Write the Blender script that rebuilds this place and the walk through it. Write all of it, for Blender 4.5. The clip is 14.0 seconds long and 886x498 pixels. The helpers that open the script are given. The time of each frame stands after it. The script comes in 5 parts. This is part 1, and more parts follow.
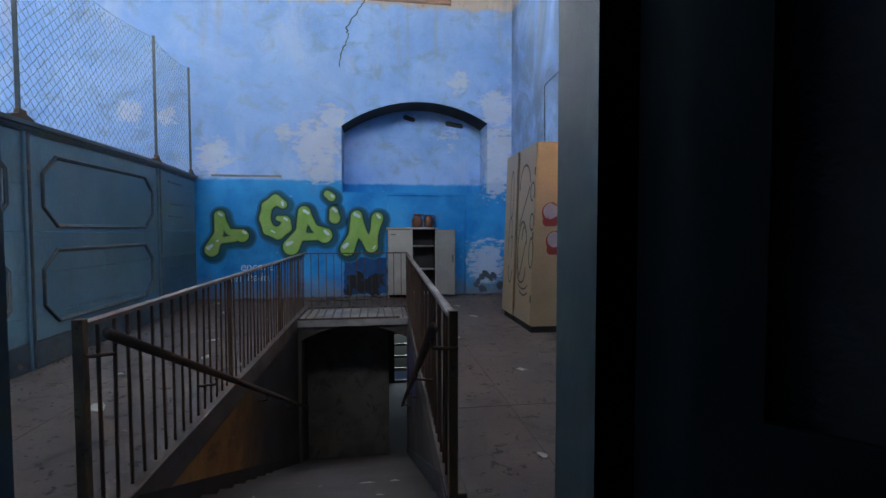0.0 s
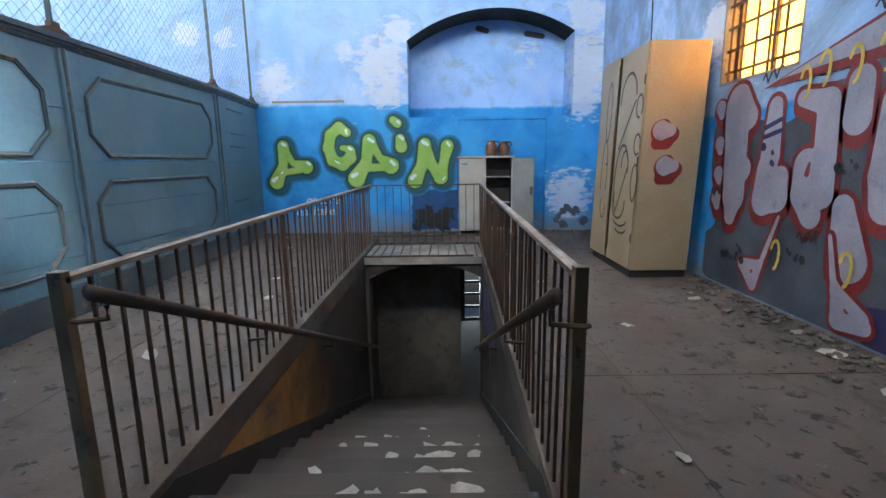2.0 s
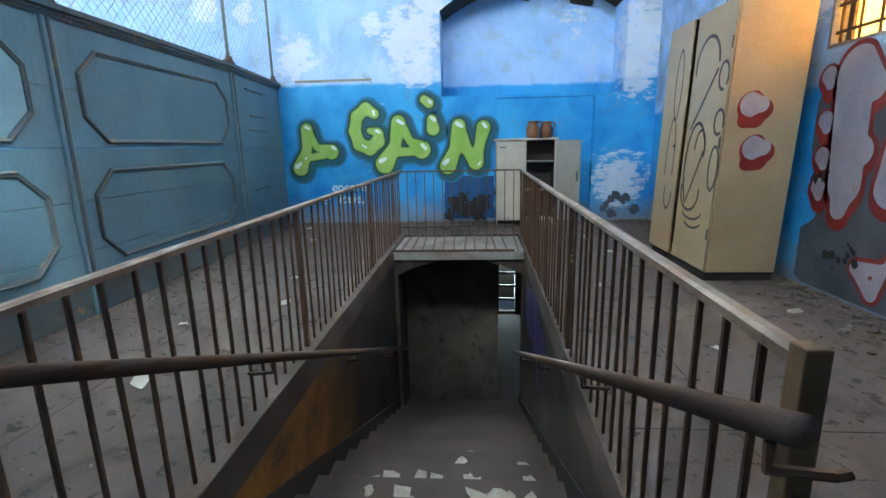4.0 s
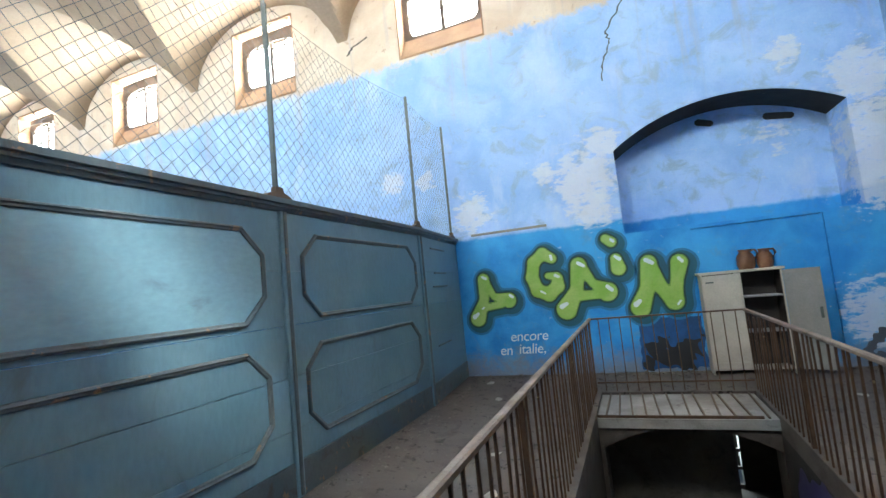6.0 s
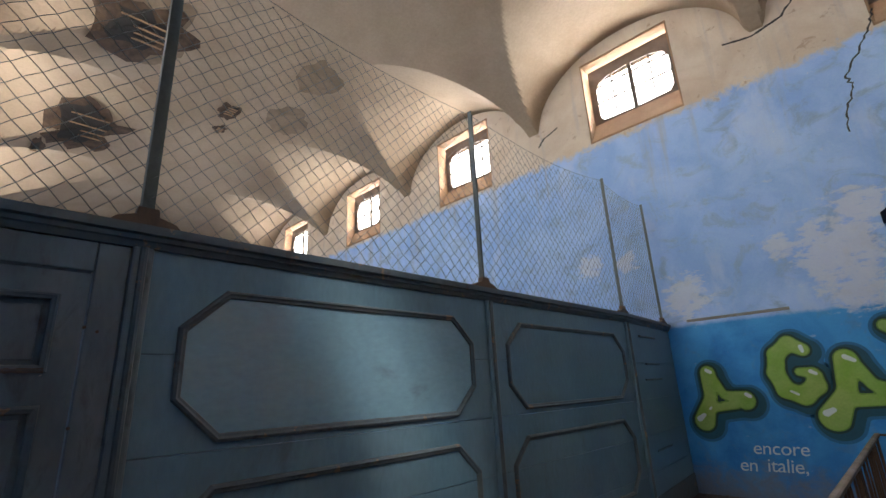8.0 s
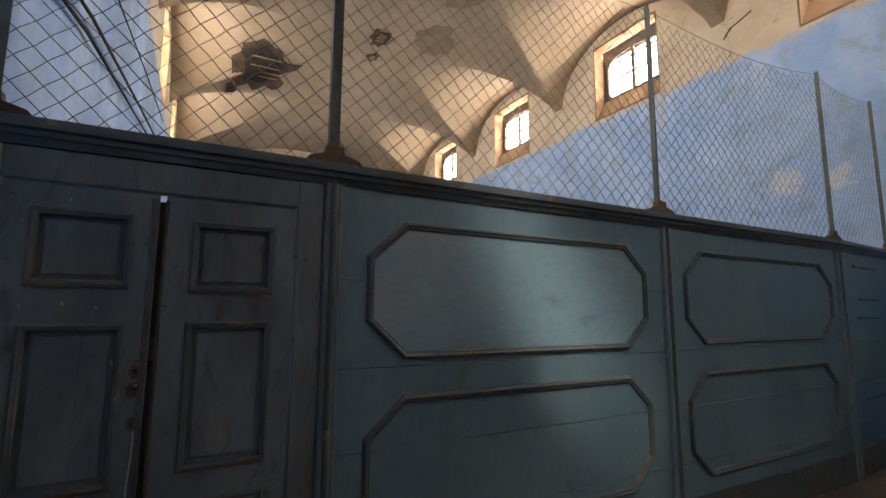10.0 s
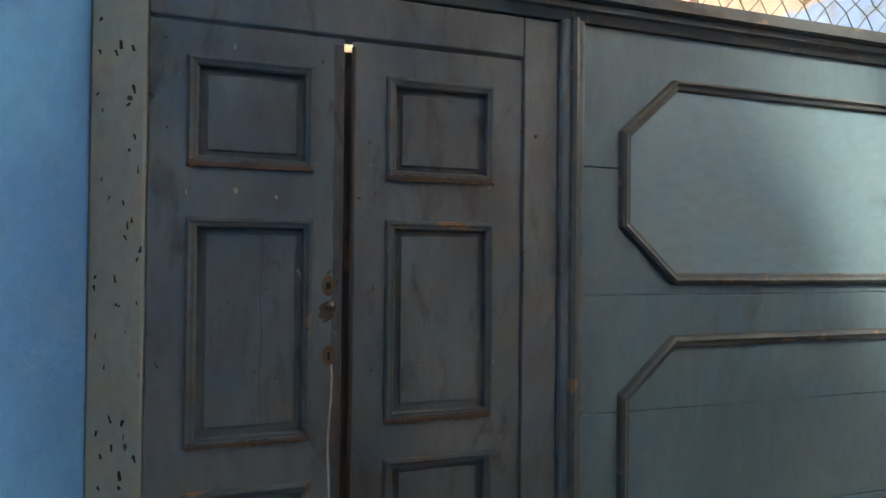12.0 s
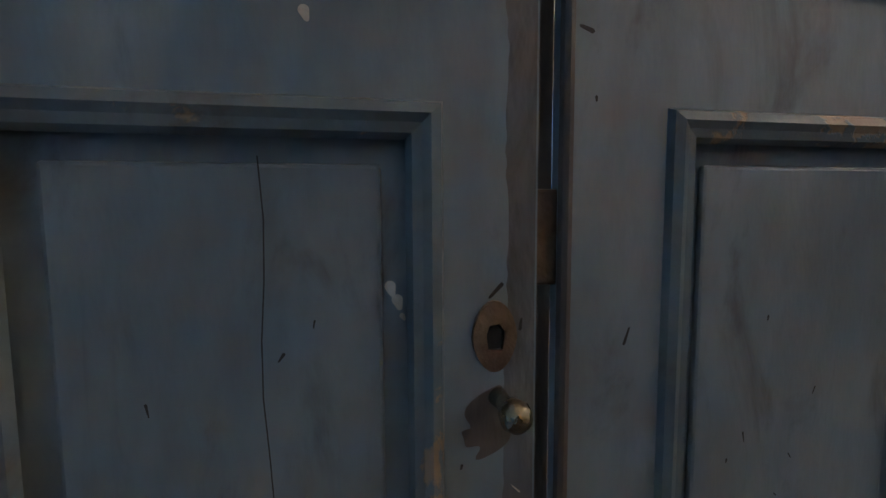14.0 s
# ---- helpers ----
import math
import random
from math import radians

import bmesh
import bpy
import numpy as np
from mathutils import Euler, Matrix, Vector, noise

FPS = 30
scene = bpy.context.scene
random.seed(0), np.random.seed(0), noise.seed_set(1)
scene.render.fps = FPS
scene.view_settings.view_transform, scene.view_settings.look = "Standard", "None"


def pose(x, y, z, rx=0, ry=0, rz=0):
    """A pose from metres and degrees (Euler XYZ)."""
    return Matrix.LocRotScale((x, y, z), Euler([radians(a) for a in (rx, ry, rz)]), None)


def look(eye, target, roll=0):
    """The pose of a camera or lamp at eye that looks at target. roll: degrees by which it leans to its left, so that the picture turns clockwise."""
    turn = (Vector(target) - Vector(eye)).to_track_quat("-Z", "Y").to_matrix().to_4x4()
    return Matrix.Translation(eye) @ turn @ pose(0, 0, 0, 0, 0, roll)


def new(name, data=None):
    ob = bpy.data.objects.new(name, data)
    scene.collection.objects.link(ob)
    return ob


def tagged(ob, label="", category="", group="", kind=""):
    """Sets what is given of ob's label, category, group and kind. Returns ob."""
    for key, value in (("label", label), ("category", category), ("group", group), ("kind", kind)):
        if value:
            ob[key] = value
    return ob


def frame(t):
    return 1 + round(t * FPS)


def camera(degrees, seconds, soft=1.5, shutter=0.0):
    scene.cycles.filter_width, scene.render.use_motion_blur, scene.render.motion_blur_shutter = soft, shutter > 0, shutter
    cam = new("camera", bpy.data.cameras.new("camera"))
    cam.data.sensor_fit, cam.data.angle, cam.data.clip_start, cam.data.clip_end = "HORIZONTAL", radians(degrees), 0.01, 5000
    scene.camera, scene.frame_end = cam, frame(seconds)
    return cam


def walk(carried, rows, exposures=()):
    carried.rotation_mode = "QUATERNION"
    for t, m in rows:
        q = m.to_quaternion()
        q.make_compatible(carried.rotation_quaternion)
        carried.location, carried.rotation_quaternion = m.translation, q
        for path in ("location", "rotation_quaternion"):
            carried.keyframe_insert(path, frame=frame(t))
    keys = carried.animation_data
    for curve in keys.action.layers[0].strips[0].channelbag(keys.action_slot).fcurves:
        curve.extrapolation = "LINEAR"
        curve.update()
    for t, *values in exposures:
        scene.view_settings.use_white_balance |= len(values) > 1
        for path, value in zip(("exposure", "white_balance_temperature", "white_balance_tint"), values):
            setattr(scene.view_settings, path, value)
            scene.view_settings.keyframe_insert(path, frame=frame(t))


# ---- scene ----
cam = camera(86.9, 14.0)
PATH = [
    (0, (-0.067, 1.255, 1.362), (0.206, 3.235, 1.279), -0.1),
    (0.5, (-0.152, 1.502, 1.353), (0.064, 3.485, 1.216), 0.2),
    (1, (-0.204, 1.68, 1.339), (-0.057, 3.664, 1.134), 0.1),
    (1.5, (-0.165, 1.883, 1.314), (-0.108, 3.862, 1.031), -0.4),
    (2, (-0.133, 2.042, 1.296), (-0.146, 4.009, 0.933), -0.8),
    (2.2, (-0.146, 2.107, 1.283), (-0.177, 4.067, 0.886), -0.8),
    (4.3, (-0.318, 2.823, 1.305), (-0.497, 4.769, 0.878), -1.8),
    (4.5, (-0.4, 2.885, 1.311), (-0.621, 4.835, 0.929), -2.2),
    (5, (-0.546, 3.006, 1.373), (-0.914, 4.956, 1.125), -3.2),
    (5.5, (-0.692, 3.084, 1.439), (-1.24, 5.007, 1.386), -4.5),
    (6, (-0.761, 3.143, 1.509), (-1.492, 4.996, 1.688), -5.6),
    (6.5, (-0.767, 3.184, 1.556), (-1.643, 4.93, 1.984), -5.7),
    (7, (-0.81, 3.175, 1.579), (-1.863, 4.792, 2.106), -4.6),
    (7.5, (-0.842, 3.14, 1.577), (-2.048, 4.629, 2.151), -3.7),
    (7.7, (-0.861, 3.129, 1.564), (-2.118, 4.566, 2.16), -3.3),
    (9.8, (-0.977, 3.059, 1.663), (-2.697, 4.033, 1.968), 0.3),
    (10, (-1.025, 3.041, 1.651), (-2.778, 3.969, 1.91), 0.3),
    (10.5, (-1.188, 2.958, 1.603), (-3.015, 3.752, 1.78), 0.1),
    (11, (-1.383, 2.903, 1.545), (-3.268, 3.56, 1.669), 0.0),
    (11.5, (-1.655, 2.902, 1.514), (-3.576, 3.455, 1.581), 0.3),
    (12, (-1.932, 2.847, 1.493), (-3.876, 3.315, 1.51), 0.6),
    (12.5, (-2.225, 2.773, 1.503), (-4.178, 3.204, 1.504), 0.6),
    (13, (-2.536, 2.726, 1.507), (-4.492, 3.143, 1.484), 0.7),
    (13.5, (-2.784, 2.722, 1.514), (-4.735, 3.145, 1.397), 0.6),
    (14, (-3.015, 2.716, 1.504), (-4.965, 3.12, 1.324), -0.3),
]
EXPOSURES = [(0.0, 0.42, 5300, 8), (1.0, 0.82, 5500, 6), (2.0, 1.5, 5650, 4), (4.5, 1.65, 5450, -4), (5.2, 1.65, 5350, -4), (6.0, 1.3, 5900, 0), (6.6, 0.55, 6100, 4), (7.5, -0.02, 6200, 8),
             (10.0, 0.0, 7700, 12), (11.0, 0.65, 8100, 10), (11.5, 1.05, 8100, 9), (12.5, 1.4, 7800, 7), (14.0, 1.15, 7800, 8)]
walk(cam, [(t, look(eye, target, roll)) for t, eye, target, roll in PATH], EXPOSURES)

# ---- world and large lights ----
world = bpy.data.worlds.new("sky")
scene.world = world
world.use_nodes = True
wn = world.node_tree.nodes
sky = wn.new("ShaderNodeTexSky")
sky.sky_type, sky.sun_disc = "NISHITA", False
sky.sun_elevation, sky.sun_rotation = radians(43.7), radians(131.8)
wn["Background"].inputs["Strength"].default_value = 0.15
world.node_tree.links.new(sky.outputs[0], wn["Background"].inputs["Color"])
sun = new("sun", bpy.data.lights.new("sun", "SUN"))
sun.data.energy, sun.data.angle, sun.data.color = 6.0, radians(6.0), (1, 0.96, 0.9)
sun.matrix_world = look((4.02, -3.60, 5.15), (0, 0, 0))

# plan, in metres
XP, XR, YB, YS, XW = -3.408, 2.73, 10.93, 2.20, -20.0   # partition, east wall, back wall, south wall, west end
SPRING, CROWN, PAINT, DADO = 6.68, 8.06, 5.9, 2.35
TURN_Y, TURN = 8.98, 0.092                            # where the partition's last bay turns away, and by how much
BAYS = [0.6, -3.5, -7.62, -11.72, -15.8]
LAMP_W, LAMP_COLOR = 132.0, (1.0, 0.97, 0.93)


def window_lamp(x, y, z, sx, sy, watts, toward, color):
    lamp = new("window_daylight", bpy.data.lights.new("window_daylight", "AREA"))
    lamp.data.shape, lamp.data.size, lamp.data.size_y = "RECTANGLE", sx, sy
    lamp.data.energy, lamp.data.color = watts, color
    lamp.matrix_world = look((x, y, z), toward)
    return lamp


for bx in BAYS:
    window_lamp(bx, YB + 0.42, 7.1, 1.75, 1.7, LAMP_W * (1.9 if bx < 0 else 1.05), (bx, YB - 3, 6.2), LAMP_COLOR)
    window_lamp(bx, (YS if bx < 0 else 1.78) - 0.40, 7.1, 1.75, 1.7, LAMP_W * (1.55 if bx < 0 else 1.15), (bx, YS + 3, 6.2), LAMP_COLOR)
window_lamp(XR + 0.75, 6.58, 2.62, 1.3, 1.4, 48.0, (XR - 2, 6.5, 2.3), (1.0, 0.72, 0.36))
window_lamp(0.55, 13.95, -1.85, 0.4, 1.0, 12.0, (0.45, 10, -2.1), (0.93, 1.0, 0.98))


# ---- materials ----
def shader(name):
    m = bpy.data.materials.new(name)
    m.use_nodes = True
    nt = m.node_tree
    return m, nt, nt.nodes["Principled BSDF"]


def node(nt, kind, **sets):
    n = nt.nodes.new(kind)
    for key, value in sets.items():
        n.inputs[key.replace("_", " ")].default_value = value
    return n


def mixed(nt, fac, a, b, blend="MIX"):
    n = nt.nodes.new("ShaderNodeMix")
    n.data_type, n.blend_type = "RGBA", blend
    for slot, v in ((0, fac), (6, a), (7, b)):
        if hasattr(v, "is_linked"):
            nt.links.new(v, n.inputs[slot])
        elif slot == 0:
            n.inputs[0].default_value = v
        else:
            n.inputs[slot].default_value = (*v, 1)
    return n.outputs[2]


def math_node(nt, op, a, b=0.0, c=0.0):
    n = nt.nodes.new("ShaderNodeMath")
    n.operation = op
    for slot, v in enumerate((a, b, c)):
        if hasattr(v, "is_linked"):
            nt.links.new(v, n.inputs[slot])
        else:
            n.inputs[slot].default_value = v
    return n.outputs[0]


def ramp(nt, value, lo, hi):
    n = node(nt, "ShaderNodeMapRange", From_Min=lo, From_Max=hi)
    n.interpolation_type = "SMOOTHSTEP"
    nt.links.new(value, n.inputs["Value"])
    return n.outputs[0]


def position(nt, scale=(1, 1, 1)):
    geo = nt.nodes.new("ShaderNodeNewGeometry")
    mp = node(nt, "ShaderNodeMapping", Scale=scale)
    nt.links.new(geo.outputs["Position"], mp.inputs["Vector"])
    return mp.outputs[0]


def noise_of(nt, vec, scale, detail=4.0, rough=0.55, distort=0.0):
    n = node(nt, "ShaderNodeTexNoise", Scale=scale, Detail=detail, Roughness=rough, Distortion=distort)
    nt.links.new(vec, n.inputs["Vector"])
    return n.outputs["Fac"]


def bump(nt, bsdf, height, strength, distance=0.01):
    n = node(nt, "ShaderNodeBump", Strength=strength, Distance=distance)
    nt.links.new(height, n.inputs["Height"])
    nt.links.new(n.outputs[0], bsdf.inputs["Normal"])


def worn(name, c1, c2, rough=0.75, big=1.3, fine=45.0, chip=None, chip_at=0.66, chip_scale=9.0, stretch=(1, 1, 1), relief=0.25, metal=0.0, vary=0.0, dirt=None, dirt_at=0.55):
    """Painted, plastered or rusted surface: two tones in patches, fine grain, chips down to what lies under it, stains."""
    m, nt, b = shader(name)
    p = position(nt, stretch)
    large = ramp(nt, noise_of(nt, p, big, 5, 0.6, 0.4), 0.3, 0.7)
    grain = noise_of(nt, p, fine, 3, 0.6)
    col = mixed(nt, large, c1, c2)
    col = mixed(nt, 0.35, col, mixed(nt, grain, (0.25, 0.25, 0.25), (0.78, 0.78, 0.78)), "OVERLAY")
    if dirt:
        col = mixed(nt, math_node(nt, "MULTIPLY", ramp(nt, noise_of(nt, p, big * 2.7, 6, 0.65, 0.8), dirt_at, dirt_at + 0.2), 0.75), col, dirt)
    height = grain
    if chip:
        mask = ramp(nt, noise_of(nt, p, chip_scale, 6, 0.62, 0.3), chip_at, chip_at + 0.03)
        col = mixed(nt, mask, col, chip)
        height = math_node(nt, "SUBTRACT", math_node(nt, "MULTIPLY", grain, 0.5), mask)
    if vary:
        info = nt.nodes.new("ShaderNodeObjectInfo")
        shade = math_node(nt, "MULTIPLY_ADD", info.outputs["Random"], vary, 1 - vary / 2)
        comb = nt.nodes.new("ShaderNodeCombineColor")
        for s in range(3):
            nt.links.new(shade, comb.inputs[s])
        col = mixed(nt, 1.0, col, comb.outputs[0], "MULTIPLY")
    nt.links.new(col, b.inputs["Base Color"])
    nt.links.new(math_node(nt, "MULTIPLY_ADD", large, 0.15, rough - 0.08), b.inputs["Roughness"])
    b.inputs["Metallic"].default_value = metal
    bump(nt, b, height, relief)
    return m


def wall_paint(name, patches=(), dado=2.35, pale=0.0, mould_and_shade=0.0):
    """Peeling wall: saturated blue below, pale blue above it, bare cream plaster on top; runs of damp, white patches."""
    m, nt, b = shader(name)
    p = position(nt)
    geo = nt.nodes.new("ShaderNodeNewGeometry")
    sep = nt.nodes.new("ShaderNodeSeparateXYZ")
    nt.links.new(geo.outputs["Position"], sep.inputs[0])
    z = sep.outputs["Z"]
    n1 = noise_of(nt, p, 1.1, 6, 0.62, 0.5)
    n2 = noise_of(nt, p, 5.0, 7, 0.65, 0.6)
    n3 = noise_of(nt, p, 38.0, 4, 0.6)
    streak = noise_of(nt, position(nt, (2.4, 2.4, 0.16)), 1.6, 5, 0.6)
    low = mixed(nt, ramp(nt, n1, 0.35, 0.66), (0.02, 0.20, 0.58), (0.06, 0.33, 0.72))
    mid = mixed(nt, ramp(nt, n1, 0.3, 0.7), (0.27, 0.45, 0.80), (0.42, 0.60, 0.90))
    mid = mixed(nt, math_node(nt, "MULTIPLY", ramp(nt, noise_of(nt, position(nt, (1, 1, 1.3)), 2.1, 8, 0.7, 0.7), 0.50, 0.66), 0.6), mid, (0.26, 0.34, 0.47))
    mid = mixed(nt, math_node(nt, "MULTIPLY", ramp(nt, noise_of(nt, position(nt, (1, 1, 0.5)), 1.5, 6, 0.6, 0.2), 0.56, 0.70), 0.5), mid, (0.55, 0.66, 0.85))
    low = mixed(nt, math_node(nt, "MULTIPLY", ramp(nt, n2, 0.54, 0.68), 0.45), low, (0.10, 0.26, 0.50))
    low = mixed(nt, pale, low, (0.24, 0.42, 0.62))
    # Grey mottling: mould stains plus the east wall's shade, put into the colour.
    if mould_and_shade:
        mid = mixed(nt, math_node(nt, "MULTIPLY", ramp(nt, noise_of(nt, position(nt, (1, 1, 0.6)), 0.9, 7, 0.68, 0.9), 0.36, 0.62), mould_and_shade), mid, (0.13, 0.18, 0.26))
    top = mixed(nt, ramp(nt, n1, 0.35, 0.65), (0.70, 0.61, 0.50), (0.60, 0.49, 0.38))
    top = mixed(nt, ramp(nt, n2, 0.60, 0.70), top, (0.45, 0.34, 0.25))
    wob = math_node(nt, "MULTIPLY_ADD", n2, 0.10, z)
    col = mixed(nt, ramp(nt, wob, dado + 0.02, dado + 0.09), low, mid)
    wob2 = math_node(nt, "MULTIPLY_ADD", n2, 0.5, z)
    col = mixed(nt, ramp(nt, wob2, PAINT + 0.15, PAINT + 0.32), col, top)
    damp = math_node(nt, "MULTIPLY", ramp(nt, streak, 0.52, 0.7), ramp(nt, z, 3.2, 5.8))
    col = mixed(nt, math_node(nt, "MULTIPLY", damp, 0.55), col, (0.40, 0.38, 0.40))
    foot = math_node(nt, "MULTIPLY", ramp(nt, math_node(nt, "MULTIPLY_ADD", n2, -0.9, z), 0.05, -0.45), 0.8)
    col = mixed(nt, foot, col, (0.20, 0.20, 0.21))
    total = None
    for cx, cy, cz, r in patches:
        d = nt.nodes.new("ShaderNodeVectorMath")
        d.operation = "DISTANCE"
        nt.links.new(geo.outputs["Position"], d.inputs[0])
        d.inputs[1].default_value = (cx, cy, cz)
        near = ramp(nt, d.outputs["Value"], r, r * 0.15)
        total = near if total is None else math_node(nt, "MAXIMUM", total, near)
    thr = ramp(nt, noise_of(nt, p, 7.0, 7, 0.68, 0.2), 0.70, 0.74)
    if total is not None:
        thr = math_node(nt, "MAXIMUM", thr, ramp(nt, math_node(nt, "MULTIPLY_ADD", total, 0.30, noise_of(nt, position(nt, (1, 1, 2.2)), 4.2, 8, 0.7, 0.1)), 0.63, 0.76))
    col = mixed(nt, math_node(nt, "MULTIPLY", thr, 0.62), col, mixed(nt, n2, (0.66, 0.68, 0.74), (0.80, 0.80, 0.80)))
    col = mixed(nt, 0.3, col, mixed(nt, n3, (0.3, 0.3, 0.3), (0.72, 0.72, 0.72)), "OVERLAY")
    nt.links.new(col, b.inputs["Base Color"])
    b.inputs["Roughness"].default_value = 0.78
    h = math_node(nt, "MULTIPLY_ADD", thr, -0.6, math_node(nt, "MULTIPLY_ADD", n2, 1.2, math_node(nt, "MULTIPLY", n3, 0.35)))
    bump(nt, b, h, 0.5, 0.012)
    return m


def plain(name, color, rough=0.6, metal=0.0):
    m, nt, b = shader(name)
    p = position(nt)
    f = noise_of(nt, p, 22.0, 5, 0.6)
    nt.links.new(mixed(nt, 0.4, color, mixed(nt, f, (0.3, 0.3, 0.3), (0.7, 0.7, 0.7)), "OVERLAY"), b.inputs["Base Color"])
    b.inputs["Roughness"].default_value, b.inputs["Metallic"].default_value = rough, metal
    return m


M_WALL = wall_paint("blue peeling plaster", [(-1.25, YB, 3.1, 0.95), (-1.2, YB, 2.6, 0.6), (2.45, YB, 3.0, 1.1), (2.4, YB, 3.9, 0.7), (1.7, YB, 3.45, 0.7), (-4.7, YB, 3.6, 0.45), (-3.2, YB, 2.8, 0.6),
                                              (2.2, YB, 0.7, 0.8), (1.6, YB, 4.4, 0.4), (-4.05, YB, 3.55, 0.35), (-0.95, YB, 3.6, 0.5), (2.35, YB, 2.4, 0.7), (-1.9, YB, 3.3, 0.35)])
M_WALL_E = wall_paint("blue graffitied plaster", [(XR, 7.3, 2.6, 0.5), (XR, 5.7, 2.9, 0.4)], 1.75, 0.0, 0.7)
M_WALL_S = wall_paint("blue south plaster", [(-2.6, YS, 1.3, 0.4), (-2.9, YS, 0.6, 0.4)], 2.45, 0.25, 0.4)
M_NICHE = wall_paint("blue niche plaster", [(1.5, YB + 0.25, 3.5, 0.9), (2.2, YB + 0.2, 3.0, 0.6)])
M_CEIL = worn("cream vault plaster", (0.43, 0.33, 0.235), (0.345, 0.26, 0.18), 0.85, 0.5, 20, (0.27, 0.19, 0.12), 0.72, 2.2, relief=0.25, dirt=(0.27, 0.21, 0.155), dirt_at=0.66)
M_SILL = worn("brown damp plaster", (0.27, 0.16, 0.09), (0.36, 0.23, 0.14), 0.85, 2.5, 40, dirt=(0.24, 0.16, 0.10))
M_FLOOR = worn("dusty concrete floor", (0.066, 0.053, 0.047), (0.118, 0.097, 0.087), 0.85, 1.1, 60, (0.03, 0.025, 0.022), 0.60, 7.0, relief=0.6, dirt=(0.032, 0.026, 0.023), dirt_at=0.52)
M_STEP = worn("dusty grey step stone", (0.045, 0.037, 0.032), (0.075, 0.062, 0.055), 0.85, 1.6, 60, dirt=(0.045, 0.038, 0.036), vary=0.2)
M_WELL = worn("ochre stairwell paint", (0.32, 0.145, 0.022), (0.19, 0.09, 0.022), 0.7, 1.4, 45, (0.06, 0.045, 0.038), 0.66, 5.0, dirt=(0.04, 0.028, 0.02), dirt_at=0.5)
wt = M_WELL.node_tree
well_bsdf = next(n for n in wt.nodes if n.type == "BSDF_PRINCIPLED")
well_paint = well_bsdf.inputs["Base Color"].links[0].from_socket
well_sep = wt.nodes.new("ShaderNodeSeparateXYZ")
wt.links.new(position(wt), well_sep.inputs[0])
# Ochre gives way to dark grey-brown towards the far end.
darkening = math_node(wt, "MULTIPLY_ADD", noise_of(wt, position(wt), 2.2, 6, 0.65), 1.6, math_node(wt, "MULTIPLY_ADD", well_sep.outputs["Z"], 0.35, well_sep.outputs["Y"]))
wt.links.new(mixed(wt, ramp(wt, darkening, 5.7, 7.2), well_paint, mixed(wt, noise_of(wt, position(wt), 7.0, 5, 0.6), (0.02, 0.016, 0.013), (0.05, 0.04, 0.032))), well_bsdf.inputs["Base Color"])
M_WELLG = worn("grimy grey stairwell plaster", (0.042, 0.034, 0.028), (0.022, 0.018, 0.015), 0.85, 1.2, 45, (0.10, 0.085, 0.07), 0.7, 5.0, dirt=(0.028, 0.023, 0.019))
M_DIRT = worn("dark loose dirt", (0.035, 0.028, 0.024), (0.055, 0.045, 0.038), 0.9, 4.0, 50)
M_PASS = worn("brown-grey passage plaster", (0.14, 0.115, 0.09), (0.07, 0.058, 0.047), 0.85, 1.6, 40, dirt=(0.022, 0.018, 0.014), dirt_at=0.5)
M_DARK = worn("dark skirting", (0.022, 0.018, 0.016), (0.034, 0.028, 0.024), 0.7, 2.0, 50)
M_KERB = worn("grimy concrete kerb", (0.105, 0.084, 0.068), (0.068, 0.054, 0.045), 0.85, 2.2, 55, dirt=(0.05, 0.042, 0.038))
M_CONC = worn("pale worn concrete", (0.30, 0.285, 0.27), (0.19, 0.178, 0.168), 0.85, 2.2, 55, dirt=(0.09, 0.08, 0.07))
M_WOOD = worn("grey-blue painted wood", (0.092, 0.170, 0.226), (0.148, 0.244, 0.302), 0.52, 1.0, 30, (0.30, 0.22, 0.15), 0.755, 13.0, stretch=(1, 1, 0.45), relief=0.18, dirt=(0.085, 0.115, 0.135), dirt_at=0.57)
# Cleaner, paler paint; its tone also carries the light glowing on that panel.
M_PANEL = worn("glossy grey-blue panel paint with glow in its tone", (0.18, 0.31, 0.38), (0.235, 0.375, 0.445), 0.45, 0.8, 30, (0.30, 0.22, 0.15), 0.775, 13.0, stretch=(1, 0.5, 1), relief=0.08, dirt=(0.10, 0.13, 0.15), dirt_at=0.6)
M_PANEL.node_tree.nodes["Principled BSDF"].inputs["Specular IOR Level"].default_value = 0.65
M_DOOR = worn("grey painted door wood", (0.084, 0.110, 0.126), (0.150, 0.182, 0.200), 0.5, 3.2, 34, (0.07, 0.06, 0.05), 0.73, 16.0, stretch=(1, 1, 0.4), relief=0.22, dirt=(0.05, 0.052, 0.052), dirt_at=0.52)
M_POST = worn("flaking grey-green post paint", (0.32, 0.375, 0.35), (0.24, 0.29, 0.28), 0.6, 2.0, 40, (0.05, 0.05, 0.045), 0.66, 16.0, stretch=(1, 1, 0.5), relief=0.4, dirt=(0.18, 0.19, 0.17))
M_DROSS = worn("rust-stained door edge", (0.05, 0.038, 0.032), (0.075, 0.06, 0.052), 0.6, 5.0, 50, stretch=(1, 1, 0.3))
M_TRIM = worn("worn grey-brown moulding", (0.062, 0.092, 0.11), (0.10, 0.115, 0.12), 0.5, 2.3, 40, (0.22, 0.145, 0.09), 0.62, 9.0, relief=0.2, dirt=(0.06, 0.045, 0.034), dirt_at=0.52)
